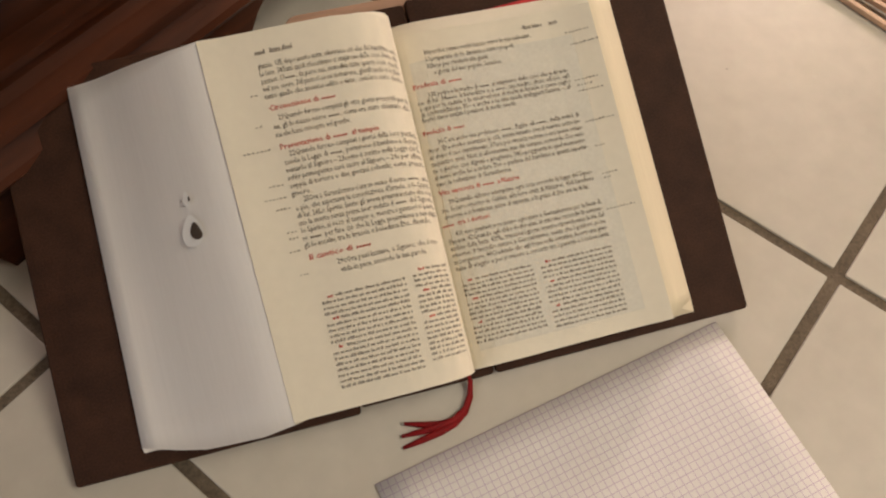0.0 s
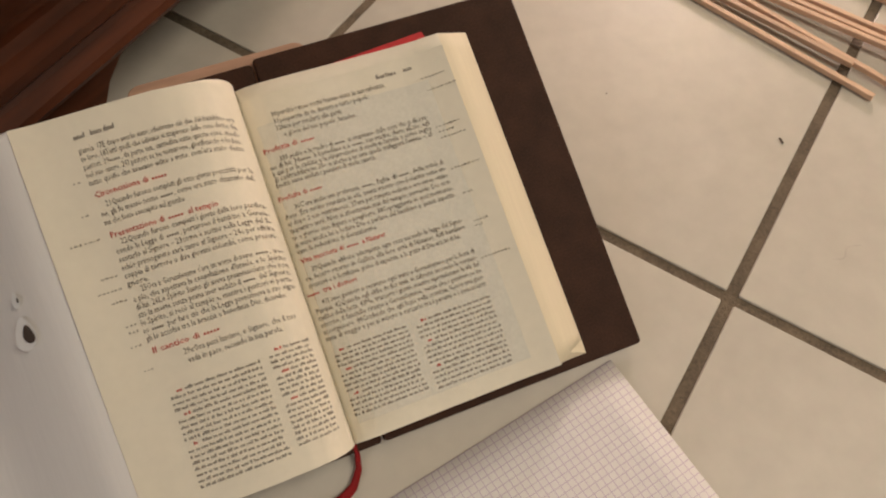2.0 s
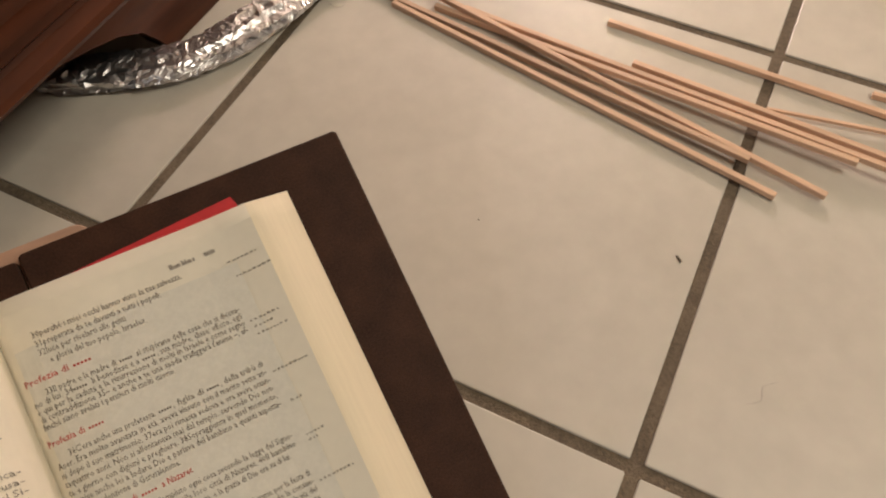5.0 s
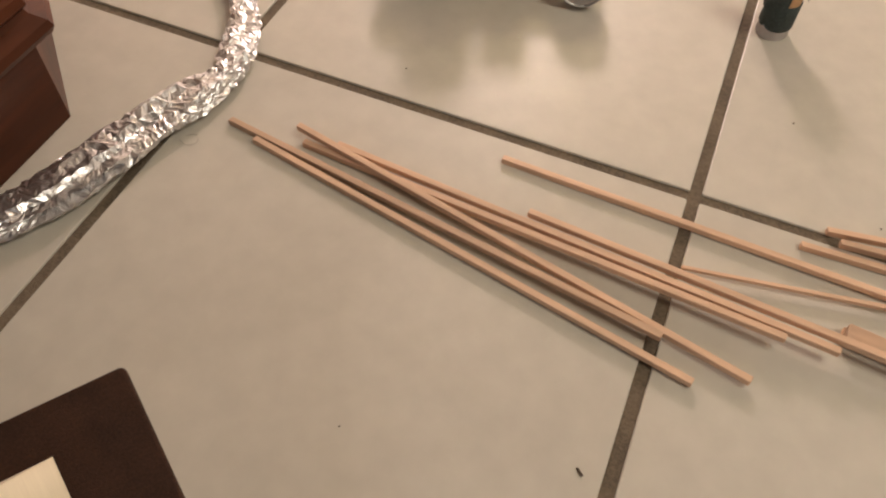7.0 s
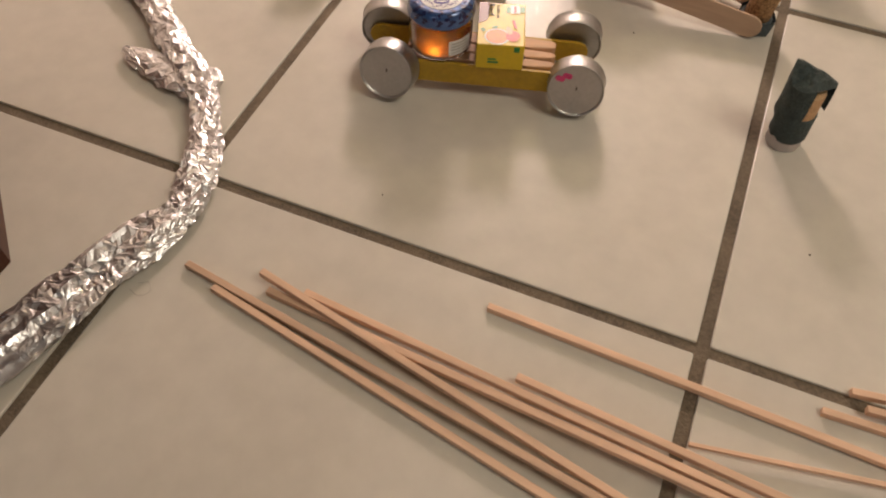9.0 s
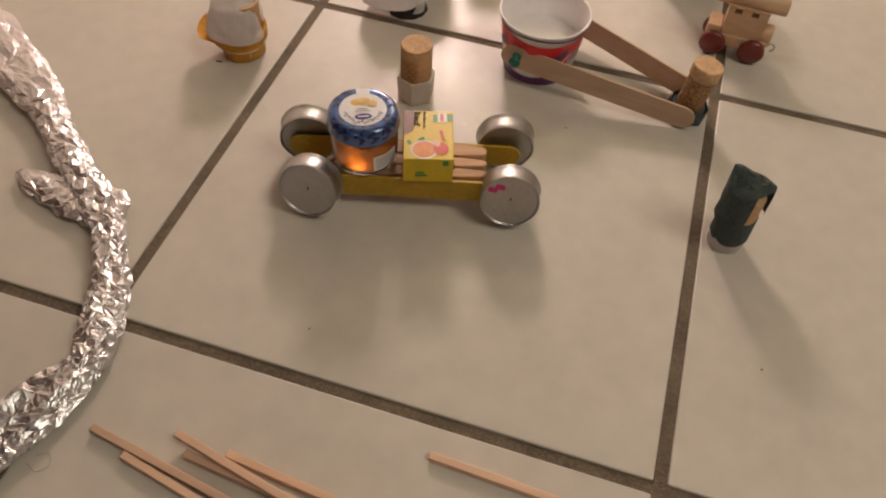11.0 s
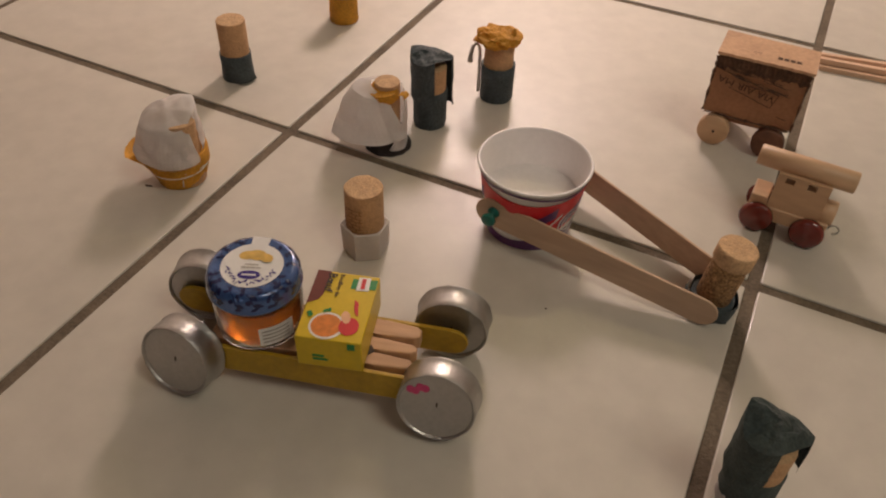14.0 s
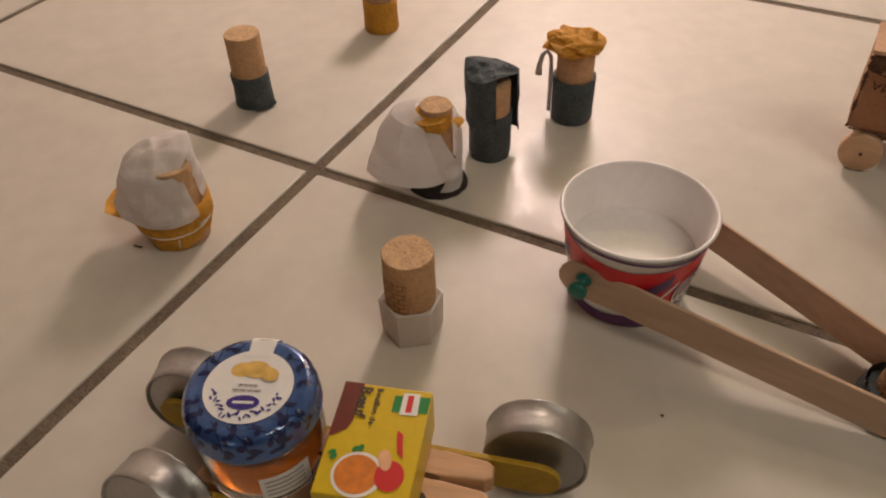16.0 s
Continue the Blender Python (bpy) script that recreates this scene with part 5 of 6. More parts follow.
# doll with orange hair and a bent staff
bm = bmesh.new()
cork_body(bm, 0.001, 0.0480, 0.0108)
robe(bm, 0.0122, 0.0275, 2, 4.0, 1.0)
hair = bmesh.ops.create_icosphere(bm, subdivisions=4, radius=1.0)["verts"]
for v in hair:
    d = v.co.normalized()
    v.co = Vector((d.x * 0.0155 - 0.0016, d.y * 0.0145, d.z * 0.0058 + 0.0478))
    k = 1 + 0.22 * noise.noise(d * 2.2) + 0.14 * abs(noise.noise(d * 3.6)) + 0.025 * noise.noise(d * 9)
    v.co = Vector((v.co.x * k, v.co.y * k, 0.0475 + (v.co.z - 0.0475) * (k + 0.40 * noise.noise(d * 3.3))))
for v in hair:
    for f in v.link_faces:
        f.material_index = 3
add_tube(bm, [(-0.0128, -0.004, 0.004), (-0.0130, -0.004, 0.020), (-0.0132, -0.004, 0.034), (-0.0138, -0.004, 0.0395), (-0.0160, -0.004, 0.0425), (-0.0185, -0.004, 0.0395), (-0.0200, -0.004, 0.0330), (-0.0202, -0.004, 0.0270)],
         [0.0012, 0.0012, 0.0012, 0.0012, 0.0012, 0.0013, 0.0016, 0.0021], 8, 4)
single("cork_doll", bm, [CORK, CORKEND, NAVY, ORANGE, GREYCORD], pose(-0.2097, 0.7420, 0, 0, 0, 8), "cork doll with orange paper hair, dark robe and bent grey staff", "cork doll", DOLLS)
# doll in a wide white veil
bm = bmesh.new()
cork_body(bm, 0.001, 0.0492, 0.0084)
robe(bm, 0.0125, 0.0110, 2, 6.0, 1.25, 0, 0.0012)


drape(bm, [(-100, 0.0106, 0.0415, -46, 0.0150, 0.0120), (-132, 0.0104, 0.0455, -95, 0.0190, 0.0145), (-160, 0.0106, 0.0475, -142, 0.0300, 0.0165), (-190, 0.0104, 0.0480, -185, 0.0372, 0.0145), (-225, 0.0100, 0.0480, -225, 0.0330, 0.0090),
           (-270, 0.0106, 0.0465, -275, 0.0175, 0.0060), (-330, 0.0100, 0.0455, -345, 0.0122, 0.0040), (-372, 0.0100, 0.0440, -412, 0.0140, 0.0030), (-400, 0.0101, 0.0415, -462, 0.0165, 0.0060)],
      3, 14, 6, 0.30, 0.0016, 8.0)
add_lathe(bm, [(0.0086, 0.0395), (0.0098, 0.0403), (0.0103, 0.0435), (0.0095, 0.0468), (0.0082, 0.0470)], 34, pose(0, 0, 0, 4, -5, 0), 4, False, crumple(0.0013, 4.5, 3.3))
shell(bm, [(0.0098, 0.0435), (0.0138, 0.0450), (0.0155, 0.0428)], 4, (-62, -38), 6, crumple(0.0010, 4, 2))
single("cork_doll", bm, [CORK, CORKEND, BLACKFOAM, WHITEPAPER, ORANGE], pose(-0.2500, 0.6500, 0, 0, 0, 44), "cork doll with a wide white tissue veil and orange headband", "cork doll", DOLLS)
# doll with a white veil tucked in an orange wrap
bm = bmesh.new()
cork_body(bm, 0.001, 0.0450, 0.0106, m=Matrix.Translation((0.0058, 0.0002, 0)))
robe(bm, 0.0186, 0.0235, 2, 7.0, 0.80, 0, 0.0009)
shell(bm, [(0.0172, 0.0060), (0.0215, 0.0145), (0.0305, 0.0225)], 2, (170, 228), 12, crumple(0.0010, 3, 5.5))


drape(bm, [(a + 42, r0, z0, b + 42, r1, z1) for a, r0, z0, b, r1, z1 in (
    (-50, 0.0150, 0.0440, -46, 0.0192, 0.0195), (-85, 0.0166, 0.0428, -88, 0.0212, 0.0200), (-125, 0.0168, 0.0432, -128, 0.0222, 0.0212), (-172, 0.0176, 0.0440, -172, 0.0246, 0.0232), (-205, 0.0160, 0.0468, -208, 0.0228, 0.0215),
    (-265, 0.0150, 0.0495, -270, 0.0192, 0.0190), (-330, 0.0178, 0.0530, -330, 0.0182, 0.0190), (-384, 0.0150, 0.0480, -382, 0.0172, 0.0190))], 3, 9, 6, 0.8, 0.0020, 10.0, (-0.001, 0.001, 0.0512))
for z, tilt in ((0.0125, 0.0012), (0.0140, -0.0010)):
    add_tube(bm, [(0.0182 * math.cos(t / 5), 0.0182 * math.sin(t / 5), z + tilt * math.sin(t / 5)) for t in range(0, 33)], 0.00045, 6, 4)
add_tube(bm, [(0.0110, -0.0105, 0.030), (0.0122, -0.0112, 0.024), (0.0125, -0.0118, 0.013), (0.0115, -0.0120, 0.004)], 0.00045, 6, 4)
single("cork_doll", bm, [CORK, CORKEND, ORANGE, WHITEPAPER, STRING], pose(-0.3480, 0.5560, 0, 0, 0, 0), "cork doll with a white tissue veil and tied orange wrap", "cork doll", DOLLS)
# doll in a folded white paper robe
bm = bmesh.new()
cork_body(bm, 0.001, 0.0455, 0.0110)
robe(bm, 0.0137, 0.0200, 2, 9.0, 0.97, 6, 0.0002)
for k in range(7):
    z = 0.0205 + 0.0026 * k
    shell(bm, [(0.01125, z), (0.01125, z + 0.0004)], 3, (-250, -40), 24)
    for q in range(9):
        a = -245 + 23 * q + (11 if k % 2 else 0)
        if a < -42 and k < 6:
            shell(bm, [(0.01125, z), (0.01125, z + 0.0026)], 3, (a, a + 2.2), 2)
single("cork_doll", bm, [CORK, CORKEND, WHITEPAPER, PRINTBROWN], pose(-0.2112, 0.5535, 0, 0, 0, -25), "bare cork doll in a folded white paper robe", "cork doll", DOLLS)

BX, BY = -0.1358, 0.6190
# ---- wheelbarrow: ice-cream cup, two craft-stick handles and a cork doll between them ----
barrow = thing("toy_wheelbarrow", pose(BX, BY, 0), "toy wheelbarrow of a paper ice-cream cup and wooden craft sticks", "toy wheelbarrow")
bm = bmesh.new()
cup_prof = [(0.0245, 0.0), (0.0252, 0.0004), (0.0318, 0.0462), (0.0328, 0.0466), (0.0334, 0.0475), (0.0328, 0.0484), (0.0319, 0.0481), (0.0313, 0.0466), (0.0283, 0.0245), (0.0278, 0.0239), (0.0272, 0.0247), (0.0004, 0.0247)]
add_lathe(bm, cup_prof, 56, flat=(0, 9, 10))
cup = part("cup", bm, CUPWHITE, barrow, "white paper cup with red and purple print")


def cup_band(bm, lo, hi, mi, arc=(0, 360), seg=72, lift=0.00025):
    rows = []
    for i in range(seg + 1):
        a = radians(arc[0] + (arc[1] - arc[0]) * i / seg)
        col = []
        z0, z1 = lo(a), hi(a)
        for k in range(4):
            z = z0 + (z1 - z0) * k / 3
            z *= 1.09
            r = 0.0252 + (0.0318 - 0.0252) * (z - 0.0004) / 0.0458 + lift
            col.append(bm.verts.new((r * math.cos(a), r * math.sin(a), z)))
        rows.append(col)
    for p, q in zip(rows, rows[1:]):
        for k in range(3):
            f = bm.faces.new((p[k], q[k], q[k + 1], p[k + 1]))
            f.material_index, f.smooth = mi, True


bm = bmesh.new()
cup_band(bm, lambda a: 0.0180 + 0.006 * math.sin(2 * a + 0.5), lambda a: 0.0372 + 0.002 * math.sin(2 * a + 1.0), 0)
part("red_print", bm, CUPRED, cup, "red swirl print")
bm = bmesh.new()
cup_band(bm, lambda a: 0.0008, lambda a: 0.0105 + 0.004 * math.sin(2 * a + 2.0), 0)
cup_band(bm, lambda a: 0.0392 + 0.0008 * math.sin(3 * a), lambda a: 0.0405 + 0.0008 * math.sin(3 * a), 0, lift=0.0004)
for a0 in (-75, -35, 40, 110, 190):
    cup_band(bm, lambda a, s=a0: 0.016 + 0.010 * (math.degrees(a) - s) / 34, lambda a, s=a0: 0.022 + 0.011 * (math.degrees(a) - s) / 34, 0, (a0, a0 + 34), 14, 0.0005)
part("purple_print", bm, CUPPURPLE, cup, "purple swirl print")
bm = bmesh.new()
for a0 in (-60, -20, 150, 230):
    cup_band(bm, lambda a, s=a0: 0.012 + 0.014 * (math.degrees(a) - s) / 26, lambda a, s=a0: 0.0135 + 0.0145 * (math.degrees(a) - s) / 26, 0, (a0, a0 + 26), 12, 0.0007)
cup_band(bm, lambda a: 0.0165 + 0.006 * math.sin(2 * a + 0.5), lambda a: 0.0182 + 0.006 * math.sin(2 * a + 0.5), 0, lift=0.0006)
for a_mid, z_mid in ((-18, 0.0200), (165, 0.0210)):
    for r0 in (0.0028, 0.0056, 0.0084):
        for i in range(20):
            t0, t1 = 2 * math.pi * i / 20, 2 * math.pi * (i + 1) / 20
            quad = []
            for rr, t in ((r0, t0), (r0, t1), (r0 + 0.0010, t1), (r0 + 0.0010, t0)):
                a, z = radians(a_mid) + rr * math.cos(t) / 0.030, z_mid + rr * 1.1 * math.sin(t)
                rad = 0.0252 + 0.0066 * (z - 0.0004) / 0.0458 + 0.0008
                quad.append(bm.verts.new((rad * math.cos(a), rad * math.sin(a), z)))
            bm.faces.new(quad)
part("white_print", bm, LIDWHITE, cup)
bm = bmesh.new()
add_tube(bm, [(0.004 + 0.003 * t, 0.0215 - 0.0022 * t, 0.0052) for t in range(6)], 0.0004, 6)
add_lathe(bm, [(0.0022, 0.0), (0.0026, 0.0006), (0.0008, 0.0014)], 10, pose(0.002, 0.0225, 0.0052, 8, 0, 0))
part("wire_end", bm, GREYCORD, cup)


def handle(x0, y0, z0, x1, y1, z1, label=""):
    a, b = Vector((x0, y0, z0)), Vector((x1, y1, z1))
    d = b - a
    ang = math.atan2(d.y, d.x)
    pitch = math.atan2(d.z, math.hypot(d.x, d.y))
    bm = bmesh.new()
    m = Matrix.Translation(a - Vector((BX, BY, 0))) @ Matrix.Rotation(ang, 4, "Z") @ Matrix.Rotation(-pitch, 4, "Y") @ UPRIGHT
    add_prism(bm, stick_outline(d.length, 0.0180), -0.0009, 0.0009, m, bevel=0.0004)
    return part("handle", bm, CRAFT, barrow, label)


handle(-0.1590, 0.5912, 0.0255, -0.0150, 0.5850, 0.0092)
handle(-0.1500, 0.6740, 0.0190, -0.0170, 0.6130, 0.0110)
bm = bmesh.new()
pm = pose(-0.1475 - BX, 0.5896 - BY, 0.0260, 90, 0, 0)
add_lathe(bm, [(0.0034, 0.0), (0.0036, 0.0008), (0.0030, 0.0016), (0.0017, 0.0024), (0.0015, 0.0052), (0.0030, 0.0062), (0.0042, 0.0070), (0.0042, 0.0082), (0.0034, 0.0090), (0.0004, 0.0092)], 20, pm)
part("push_pin", bm, PINGREEN, barrow, "dark green push pin")

bm = bmesh.new()
cork_body(bm, 0.002, 0.0440, 0.0098)
add_lathe(bm, [(0.0100, 0.0348), (0.0106, 0.0354), (0.0107, 0.0438), (0.0102, 0.0446), (0.0004, 0.0447)], 28, Matrix(), 1, True, crumple(0.0003, 3, 3), flat=(3,))
shell(bm, [(0.0138, 0.0004), (0.0148, 0.006), (0.0142, 0.0110)], 2, (-200, 150), 34, crumple(0.0016, 3.0, 17.0))
add_lathe(bm, [(0.0118, 0.0005), (0.0124, 0.003), (0.0121, 0.0095)], 30, Matrix(), 2, True, crumple(0.0008, 3, 6))
single("cork_doll", bm, [CORKDARK, CORKEND, NAVY], pose(-0.0215, 0.6010, 0.0004, -3, 6, 0), "stout grainy cork doll in a torn grey paper collar", "cork doll", DOLLS)

# ---- wooden toy locomotive ----
train = thing("toy_locomotive", pose(0.0042, 0.6900, 0, 0, 0, -3), "small beech toy locomotive with dark red wheels and a hook", "toy train")
bm = bmesh.new()
add_box(bm, (0.046, 0.018, 0.0100), Matrix.Translation((0.001, 0, 0.0135)), bevel=0.0010)
part("chassis", bm, TRAINWOOD, train)
bm = bmesh.new()
add_box(bm, (0.010, 0.017, 0.0060), Matrix.Translation((-0.0170, 0, 0.0212)), bevel=0.0008)
part("rear_block", bm, TRAINWOOD, train)
bm = bmesh.new()
for x0, x1, z0, z1 in ((-0.0115, 0.0180, 0.0183, 0.0372), (-0.0115, -0.0070, 0.0372, 0.0412), (-0.0018, 0.0055, 0.0372, 0.0412), (0.0107, 0.0180, 0.0372, 0.0412), (-0.0115, 0.0180, 0.0412, 0.0430)):
    add_box(bm, (x1 - x0, 0.0165, z1 - z0), Matrix.Translation(((x0 + x1) / 2, 0, (z0 + z1) / 2)))
bmesh.ops.remove_doubles(bm, verts=bm.verts, dist=0.00005)
part("cab", bm, TRAINWOOD, train)
bm = bmesh.new()
add_lathe(bm, [(0.0055, 0.0), (0.0062, 0.0006), (0.0064, 0.0544), (0.0057, 0.0550), (0.0003, 0.0550)], 24, pose(-0.0260, 0, 0.0464, 0, 90, 0), flat=(3,))
part("roof", bm, TRAINWOOD, train)
bm = bmesh.new()
add_lathe(bm, [(0.0068, 0.0), (0.0076, 0.0006), (0.0076, 0.0100), (0.0068, 0.0106), (0.0003, 0.0106)], 24, pose(0.0150, 0, 0.0218, 0, 90, 0))
part("boiler", bm, TRAINWOOD, train)
for x in (-0.0150, 0.0150):
    for y, turn in ((-0.0098, 90), (0.0098, -90)):
        bm = bmesh.new()
        add_lathe(bm, [(0.0004, 0.0046), (0.0035, 0.0046), (0.0045, 0.0040), (0.0080, 0.0040), (0.0094, 0.0030), (0.0100, 0.0015), (0.0098, -0.0005), (0.0003, -0.0005)][::-1], 28, pose(x, y, 0.0101, turn, 0, 0))
        part("wheel", bm, REDWHEEL, train, "glossy dark red wheel")
bm = bmesh.new()
add_tube(bm, [(0.0215, 0, 0.0115), (0.0235, 0, 0.0115), (0.0255, 0, 0.0110)] + [(0.0285 - 0.0030 * math.cos(t), 0, 0.0110 + 0.0030 * math.sin(t)) for t in [math.pi * 2 * i / 14 - 0.2 for i in range(12)]], 0.0006, 6)
part("hook", bm, STEEL, train, "small wire hook")

# ---- cardboard wagon ----
wagon = thing("cardboard_wagon", pose(-0.0362, 0.7770, 0, 0, 0, 1) @ Matrix.Diagonal((0.965, 1, 1, 1)), "handmade brown cardboard wagon on round wooden wheels", "toy wagon")
bm = bmesh.new()
rng = random.Random(4)
add_box(bm, (0.0600, 0.0300, 0.0430), Matrix.Translation((0, 0, 0.0445)), bevel=0.0010)
bmesh.ops.subdivide_edges(bm, edges=[e for e in bm.edges if e.calc_length() > 0.02], cuts=5, use_grid_fill=True)
for v in bm.verts:
    v.co += 0.0005 * noise.noise_vector(v.co * 120)
part("box", bm, CARDBOARD, wagon)
bm = bmesh.new()
edge = []
for i in range(33):
    x = -0.0312 + 0.0632 * i / 32
    edge.append((x, -0.0168 + 0.0013 * noise.noise(Vector((x * 300, 2.2, 0)))))
outline = edge + [(0.0322, 0.0150), (-0.0306, 0.0165)]
add_prism(bm, outline, 0.0663, 0.0682)
part("lid", bm, CARDLIGHT, wagon, "paler torn cardboard lid")
bm = bmesh.new()
cols = []
for i in range(41):
    x = -0.0298 + 0.0598 * i / 40
    depth = 0.0075 + 0.0075 * abs(noise.noise(Vector((x * 160, 0.3, 0)))) + 0.002 * noise.noise(Vector((x * 500, 1.3, 0)))
    cols.append([bm.verts.new((x, -0.0155, 0.0660)), bm.verts.new((x, -0.0160 - 0.0004 * (i % 2), 0.0660 - depth * 0.5)), bm.verts.new((x, -0.0154, 0.0660 - depth))])
for p, q in zip(cols, cols[1:]):
    for k in range(2):
        bm.faces.new((p[k], q[k], q[k + 1], p[k + 1]))
part("torn_edge", bm, CARDTORN, wagon, "torn dark corrugated edge")
for k in range(9):
    bm = bmesh.new()
    x0, z0, w, h = rng.uniform(-0.026, 0.006), 0.0600 - 0.0014 * k + rng.uniform(-0.001, 0.001), rng.uniform(0.010, 0.024), rng.uniform(0.0008, 0.0018)
    cols = []
    for i in range(13):
        x = min(0.0290, x0 + w * i / 12)
        z = z0 - 0.10 * (x - x0) + 0.0012 * noise.noise(Vector((x * 260, k, 0)))
        hh = h * math.sin(math.pi * (i + 0.3) / 12.6) * (0.7 + 0.6 * abs(noise.noise(Vector((x * 700, k, 5)))))
        cols.append([bm.verts.new((x, -0.0158, z)), bm.verts.new((x, -0.0163, z - 0.5 * hh)), bm.verts.new((x, -0.0158, z - hh))])
    for p, q in zip(cols, cols[1:]):
        for m in range(2):
            bm.faces.new((p[m], q[m], q[m + 1], p[m + 1]))
    part("torn_shred", bm, CARDTORN, wagon)
for x0, x1, z0, z1 in ((-0.0302, -0.0302, 0.0240, 0.0650), (0.0302, 0.0302, 0.0235, 0.0650), (-0.0290, 0.0290, 0.0232, 0.0232)):
    bm = bmesh.new()
    cols = []
    for i in range(29):
        f = i / 28
        x, z = x0 + (x1 - x0) * f, z0 + (z1 - z0) * f
        w = max(0.0002, 0.0007 + 0.0011 * noise.noise(Vector((x * 400, z * 400, 7.7))))
        across = (w, 0.0) if x0 == x1 else (0.0, w)
        cols.append([bm.verts.new((x - across[0], -0.0158, z - across[1])), bm.verts.new((x, -0.0166, z)), bm.verts.new((x + across[0], -0.0158, z + across[1]))])
    for p, q in zip(cols, cols[1:]):
        for m in range(2):
            bm.faces.new((p[m], q[m], q[m + 1], p[m + 1]))
    part("torn_edge", bm, CARDTORN, wagon, "torn dark corrugated edge")
bm = bmesh.new()
for p, q in (((-0.0250, 0.0560), (0.0150, 0.0470)), ((0.0150, 0.0470), (0.0120, 0.0370)), ((0.0120, 0.0370), (-0.0180, 0.0450)), ((0.0180, 0.0320), (0.0250, 0.0310))):
    add_tube(bm, [(p[0], -0.0160, p[1]), (q[0], -0.0160, q[1])], 0.00025, 4)
part("print_frame", bm, CARDINK, wagon, "faded dark printed frame")
sp, cp = math.sin(radians(10)), math.cos(radians(10))
upside = Matrix(((-cp, -sp, 0, 0.0135), (0, 0, -1, -0.0164), (sp, -cp, 0, 0.0455), (0, 0, 0, 1)))
flat_text("VIA AIR MA", 0.0068, upside, 0.0400, CARDINK, wagon, "faded_lettering")
flat_text("CO", 0.0040, Matrix.Translation((-0.0100, -0.0085, 0.0686)), 0.0060, CARDINK, wagon, "lid_lettering")
bm = bmesh.new()
for i in range(4):
    add_box(bm, (0.0030, 0.0026, 0.0003), Matrix.Translation((0.0080 + 0.0040 * i, -0.0075, 0.0684)))
part("lid_print", bm, CARDINK, wagon)
for x, y, wood, label in ((-0.0190, -0.0190, TRAINWOOD, "pale wooden wheel"), (0.0190, -0.0190, WHEELBROWN, "dark brown wooden wheel"), (-0.0150, 0.0130, TRAINWOOD, "pale wooden wheel"), (0.0190, 0.0130, WHEELBROWN, "dark brown wooden wheel")):
    bm = bmesh.new()
    add_lathe(bm, [(0.0102, 0.0), (0.0110, 0.0008), (0.0110, 0.0062), (0.0102, 0.0070), (0.0003, 0.0070)], 28, pose(x, y + 0.007, 0.0112, 90, 0, 0))
    wheel = part("wheel", bm, wood, wagon, label)
    bm = bmesh.new()
    add_lathe(bm, [(0.0010, 0.0), (0.0010, 0.0004)], 10, pose(x + 0.0005, y - 0.0001, 0.0112, 90, 0, 0))
    part("axle_hole", bm, CRUMB, wheel)
bm = bmesh.new()
add_box(bm, (0.046, 0.020, 0.0070), Matrix.Translation((0.001, 0.0, 0.0200)))
part("axle_block", bm, CARDBOARD, wagon)

# ---- yellow felt balls beside the far rods ----
for i, (x, y, r) in enumerate(((0.0785, 0.9000, 0.0105), (0.1125, 0.8950, 0.0120), (0.1290, 0.9065, 0.0105), (0.1445, 0.9160, 0.0110), (0.1640, 0.9240, 0.0110))):
    bm = bmesh.new()
    bmesh.ops.create_icosphere(bm, subdivisions=3, radius=r)
    for v in bm.verts:
        v.co *= 1 + 0.06 * noise.noise(v.co * 260 + Vector((i * 7, 0, 0)))
        v.co.z *= 0.66
    for f in bm.faces:
        f.smooth = True
    single("felt_ball", bm, BEADYELLOW, Matrix.Translation((x, y, r * 0.64)), "small squashed yellow felt ball on the tiles", "felt ball", "yellow felt balls")

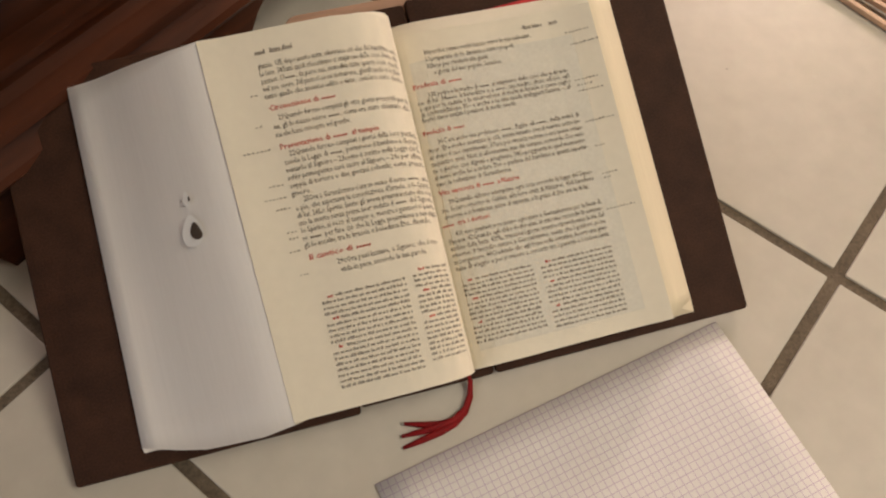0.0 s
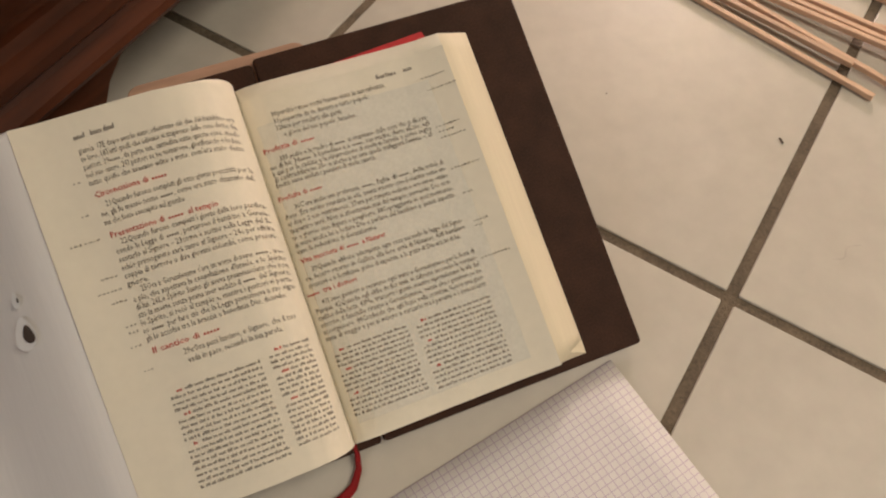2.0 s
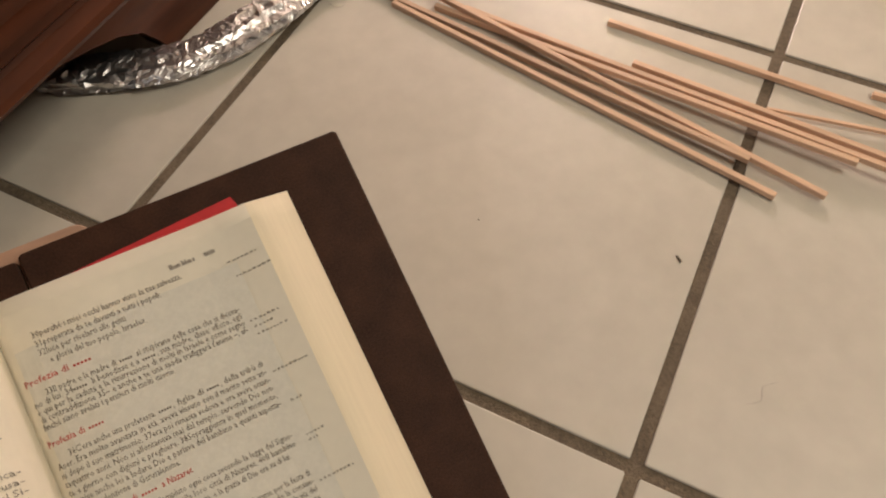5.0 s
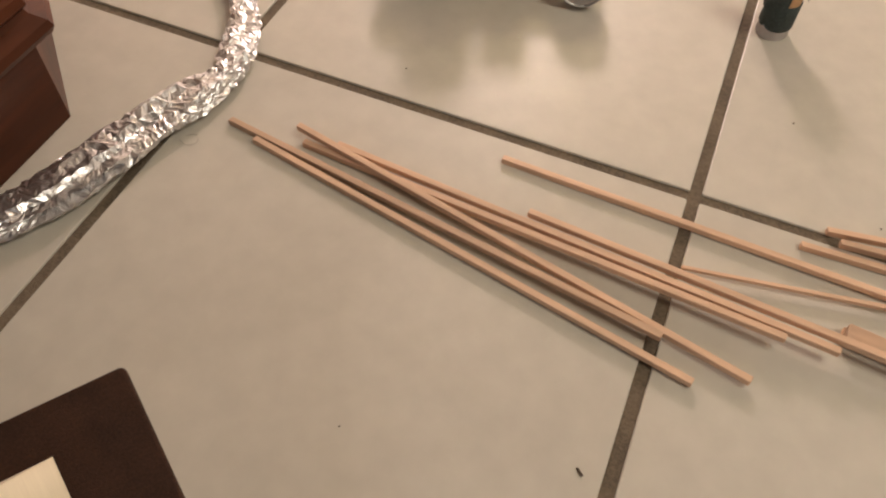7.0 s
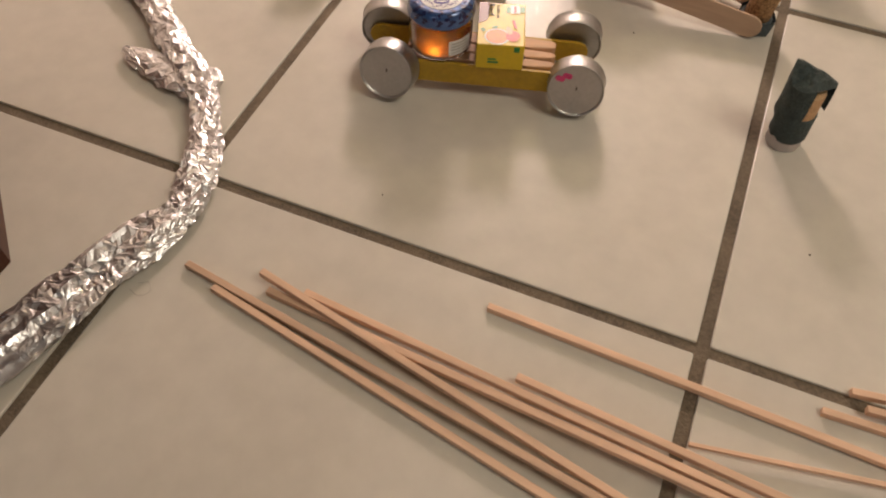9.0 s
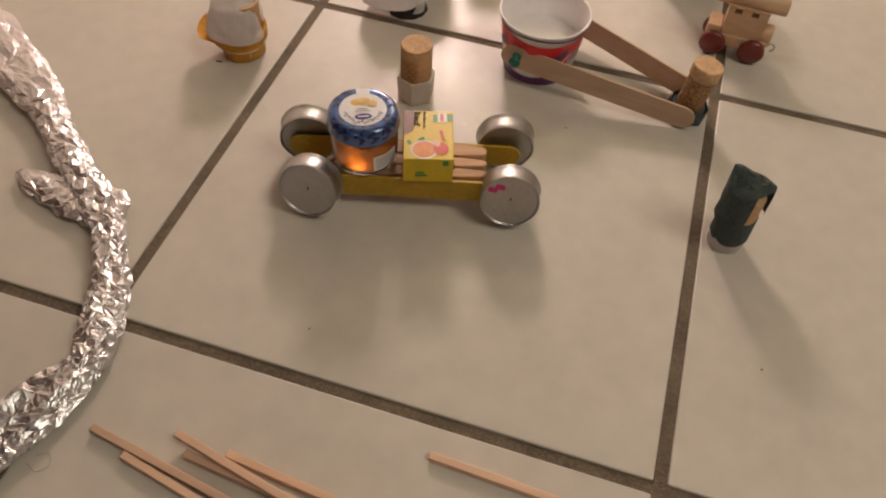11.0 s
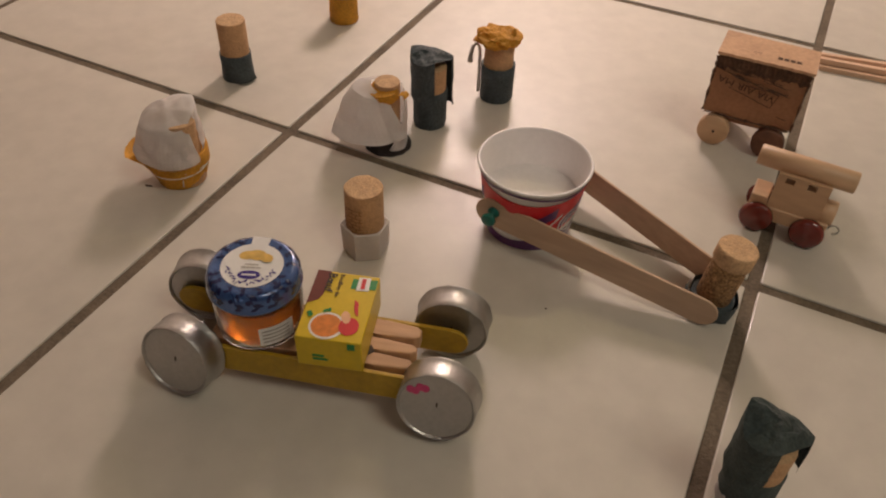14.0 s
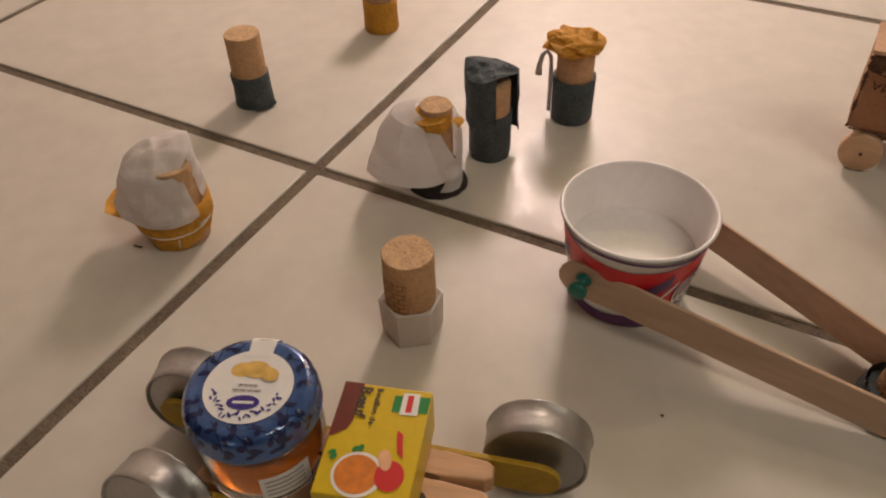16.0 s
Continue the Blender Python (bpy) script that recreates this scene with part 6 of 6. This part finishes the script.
# ---- crumbs and fibres on the floor ----
for i, (x, y, l, a) in enumerate(((-0.0160, 0.1245, 0.0045, -40), (-0.3600, 0.5380, 0.0050, 10), (0.045, 0.402, 0.0012, 20), (-0.205, 0.345, 0.0012, 60), (0.105, 0.335, 0.0011, 0), (-0.130, 0.100, 0.0010, 30), (-0.33, 0.91, 0.003, 15), (-0.100, 0.557, 0.0012, 0))):
    bm = bmesh.new()
    add_box(bm, (l, max(0.0007, l * 0.3), 0.0007), Matrix.Translation((0, 0, 0.0004)), bevel=0.0002, seg=1)
    for v in bm.verts:
        v.co += 0.15 * l * noise.noise_vector(v.co * 900 + Vector((i, i, 0)))
    single("floor_crumb", bm, CRUMB, pose(x, y, 0.0002, 0, 0, a), "tiny dark crumb on a floor tile", "crumb", "crumbs on the floor")
bm = bmesh.new()
add_tube(bm, catmull([(0.040, 0.055, 0.0003), (0.046, 0.060, 0.0003), (0.045, 0.068, 0.0003), (0.052, 0.074, 0.0003)], 6), 0.00012, 5)
single("fibre", bm, GREYCORD, Matrix(), "single thin curled fibre on a tile", "fibre")
bm = bmesh.new()
add_tube(bm, catmull([(-0.306, 0.228, 0.0003), (-0.299, 0.226, 0.0003), (-0.295, 0.231, 0.0003), (-0.299, 0.236, 0.0003), (-0.304, 0.233, 0.0003)], 6), 0.00014, 5)
single("fibre", bm, GREYCORD, Matrix(), "single thin curled fibre on a tile", "fibre")

# ---- floor tiles ----
bm = bmesh.new()
side = PITCH - JOINT
add_prism(bm, rounded(side, side, 0.0012, 2), -0.0060, 0.0, bevel=0.0009)
for f in bm.faces:
    f.smooth = False
tile_mesh = mesh_of("tile", bm, TILE)
for i in range(-4, 9):
    for j in range(-9, 6):
        cx, cy = (i + 0.5) * PITCH - 0.0012, (j + 0.5) * PITCH - 0.0012
        if X0 - 0.1 < cx < X1 and Y0 - 0.05 < cy < Y1 + 0.1:
            t = new("tile", tile_mesh)
            t.matrix_world = Matrix.Translation((cx, cy, 0)) @ Matrix.Rotation(math.pi / 2 * ((i * 7 + j * 3) % 4), 4, "Z")
            t.parent = floor
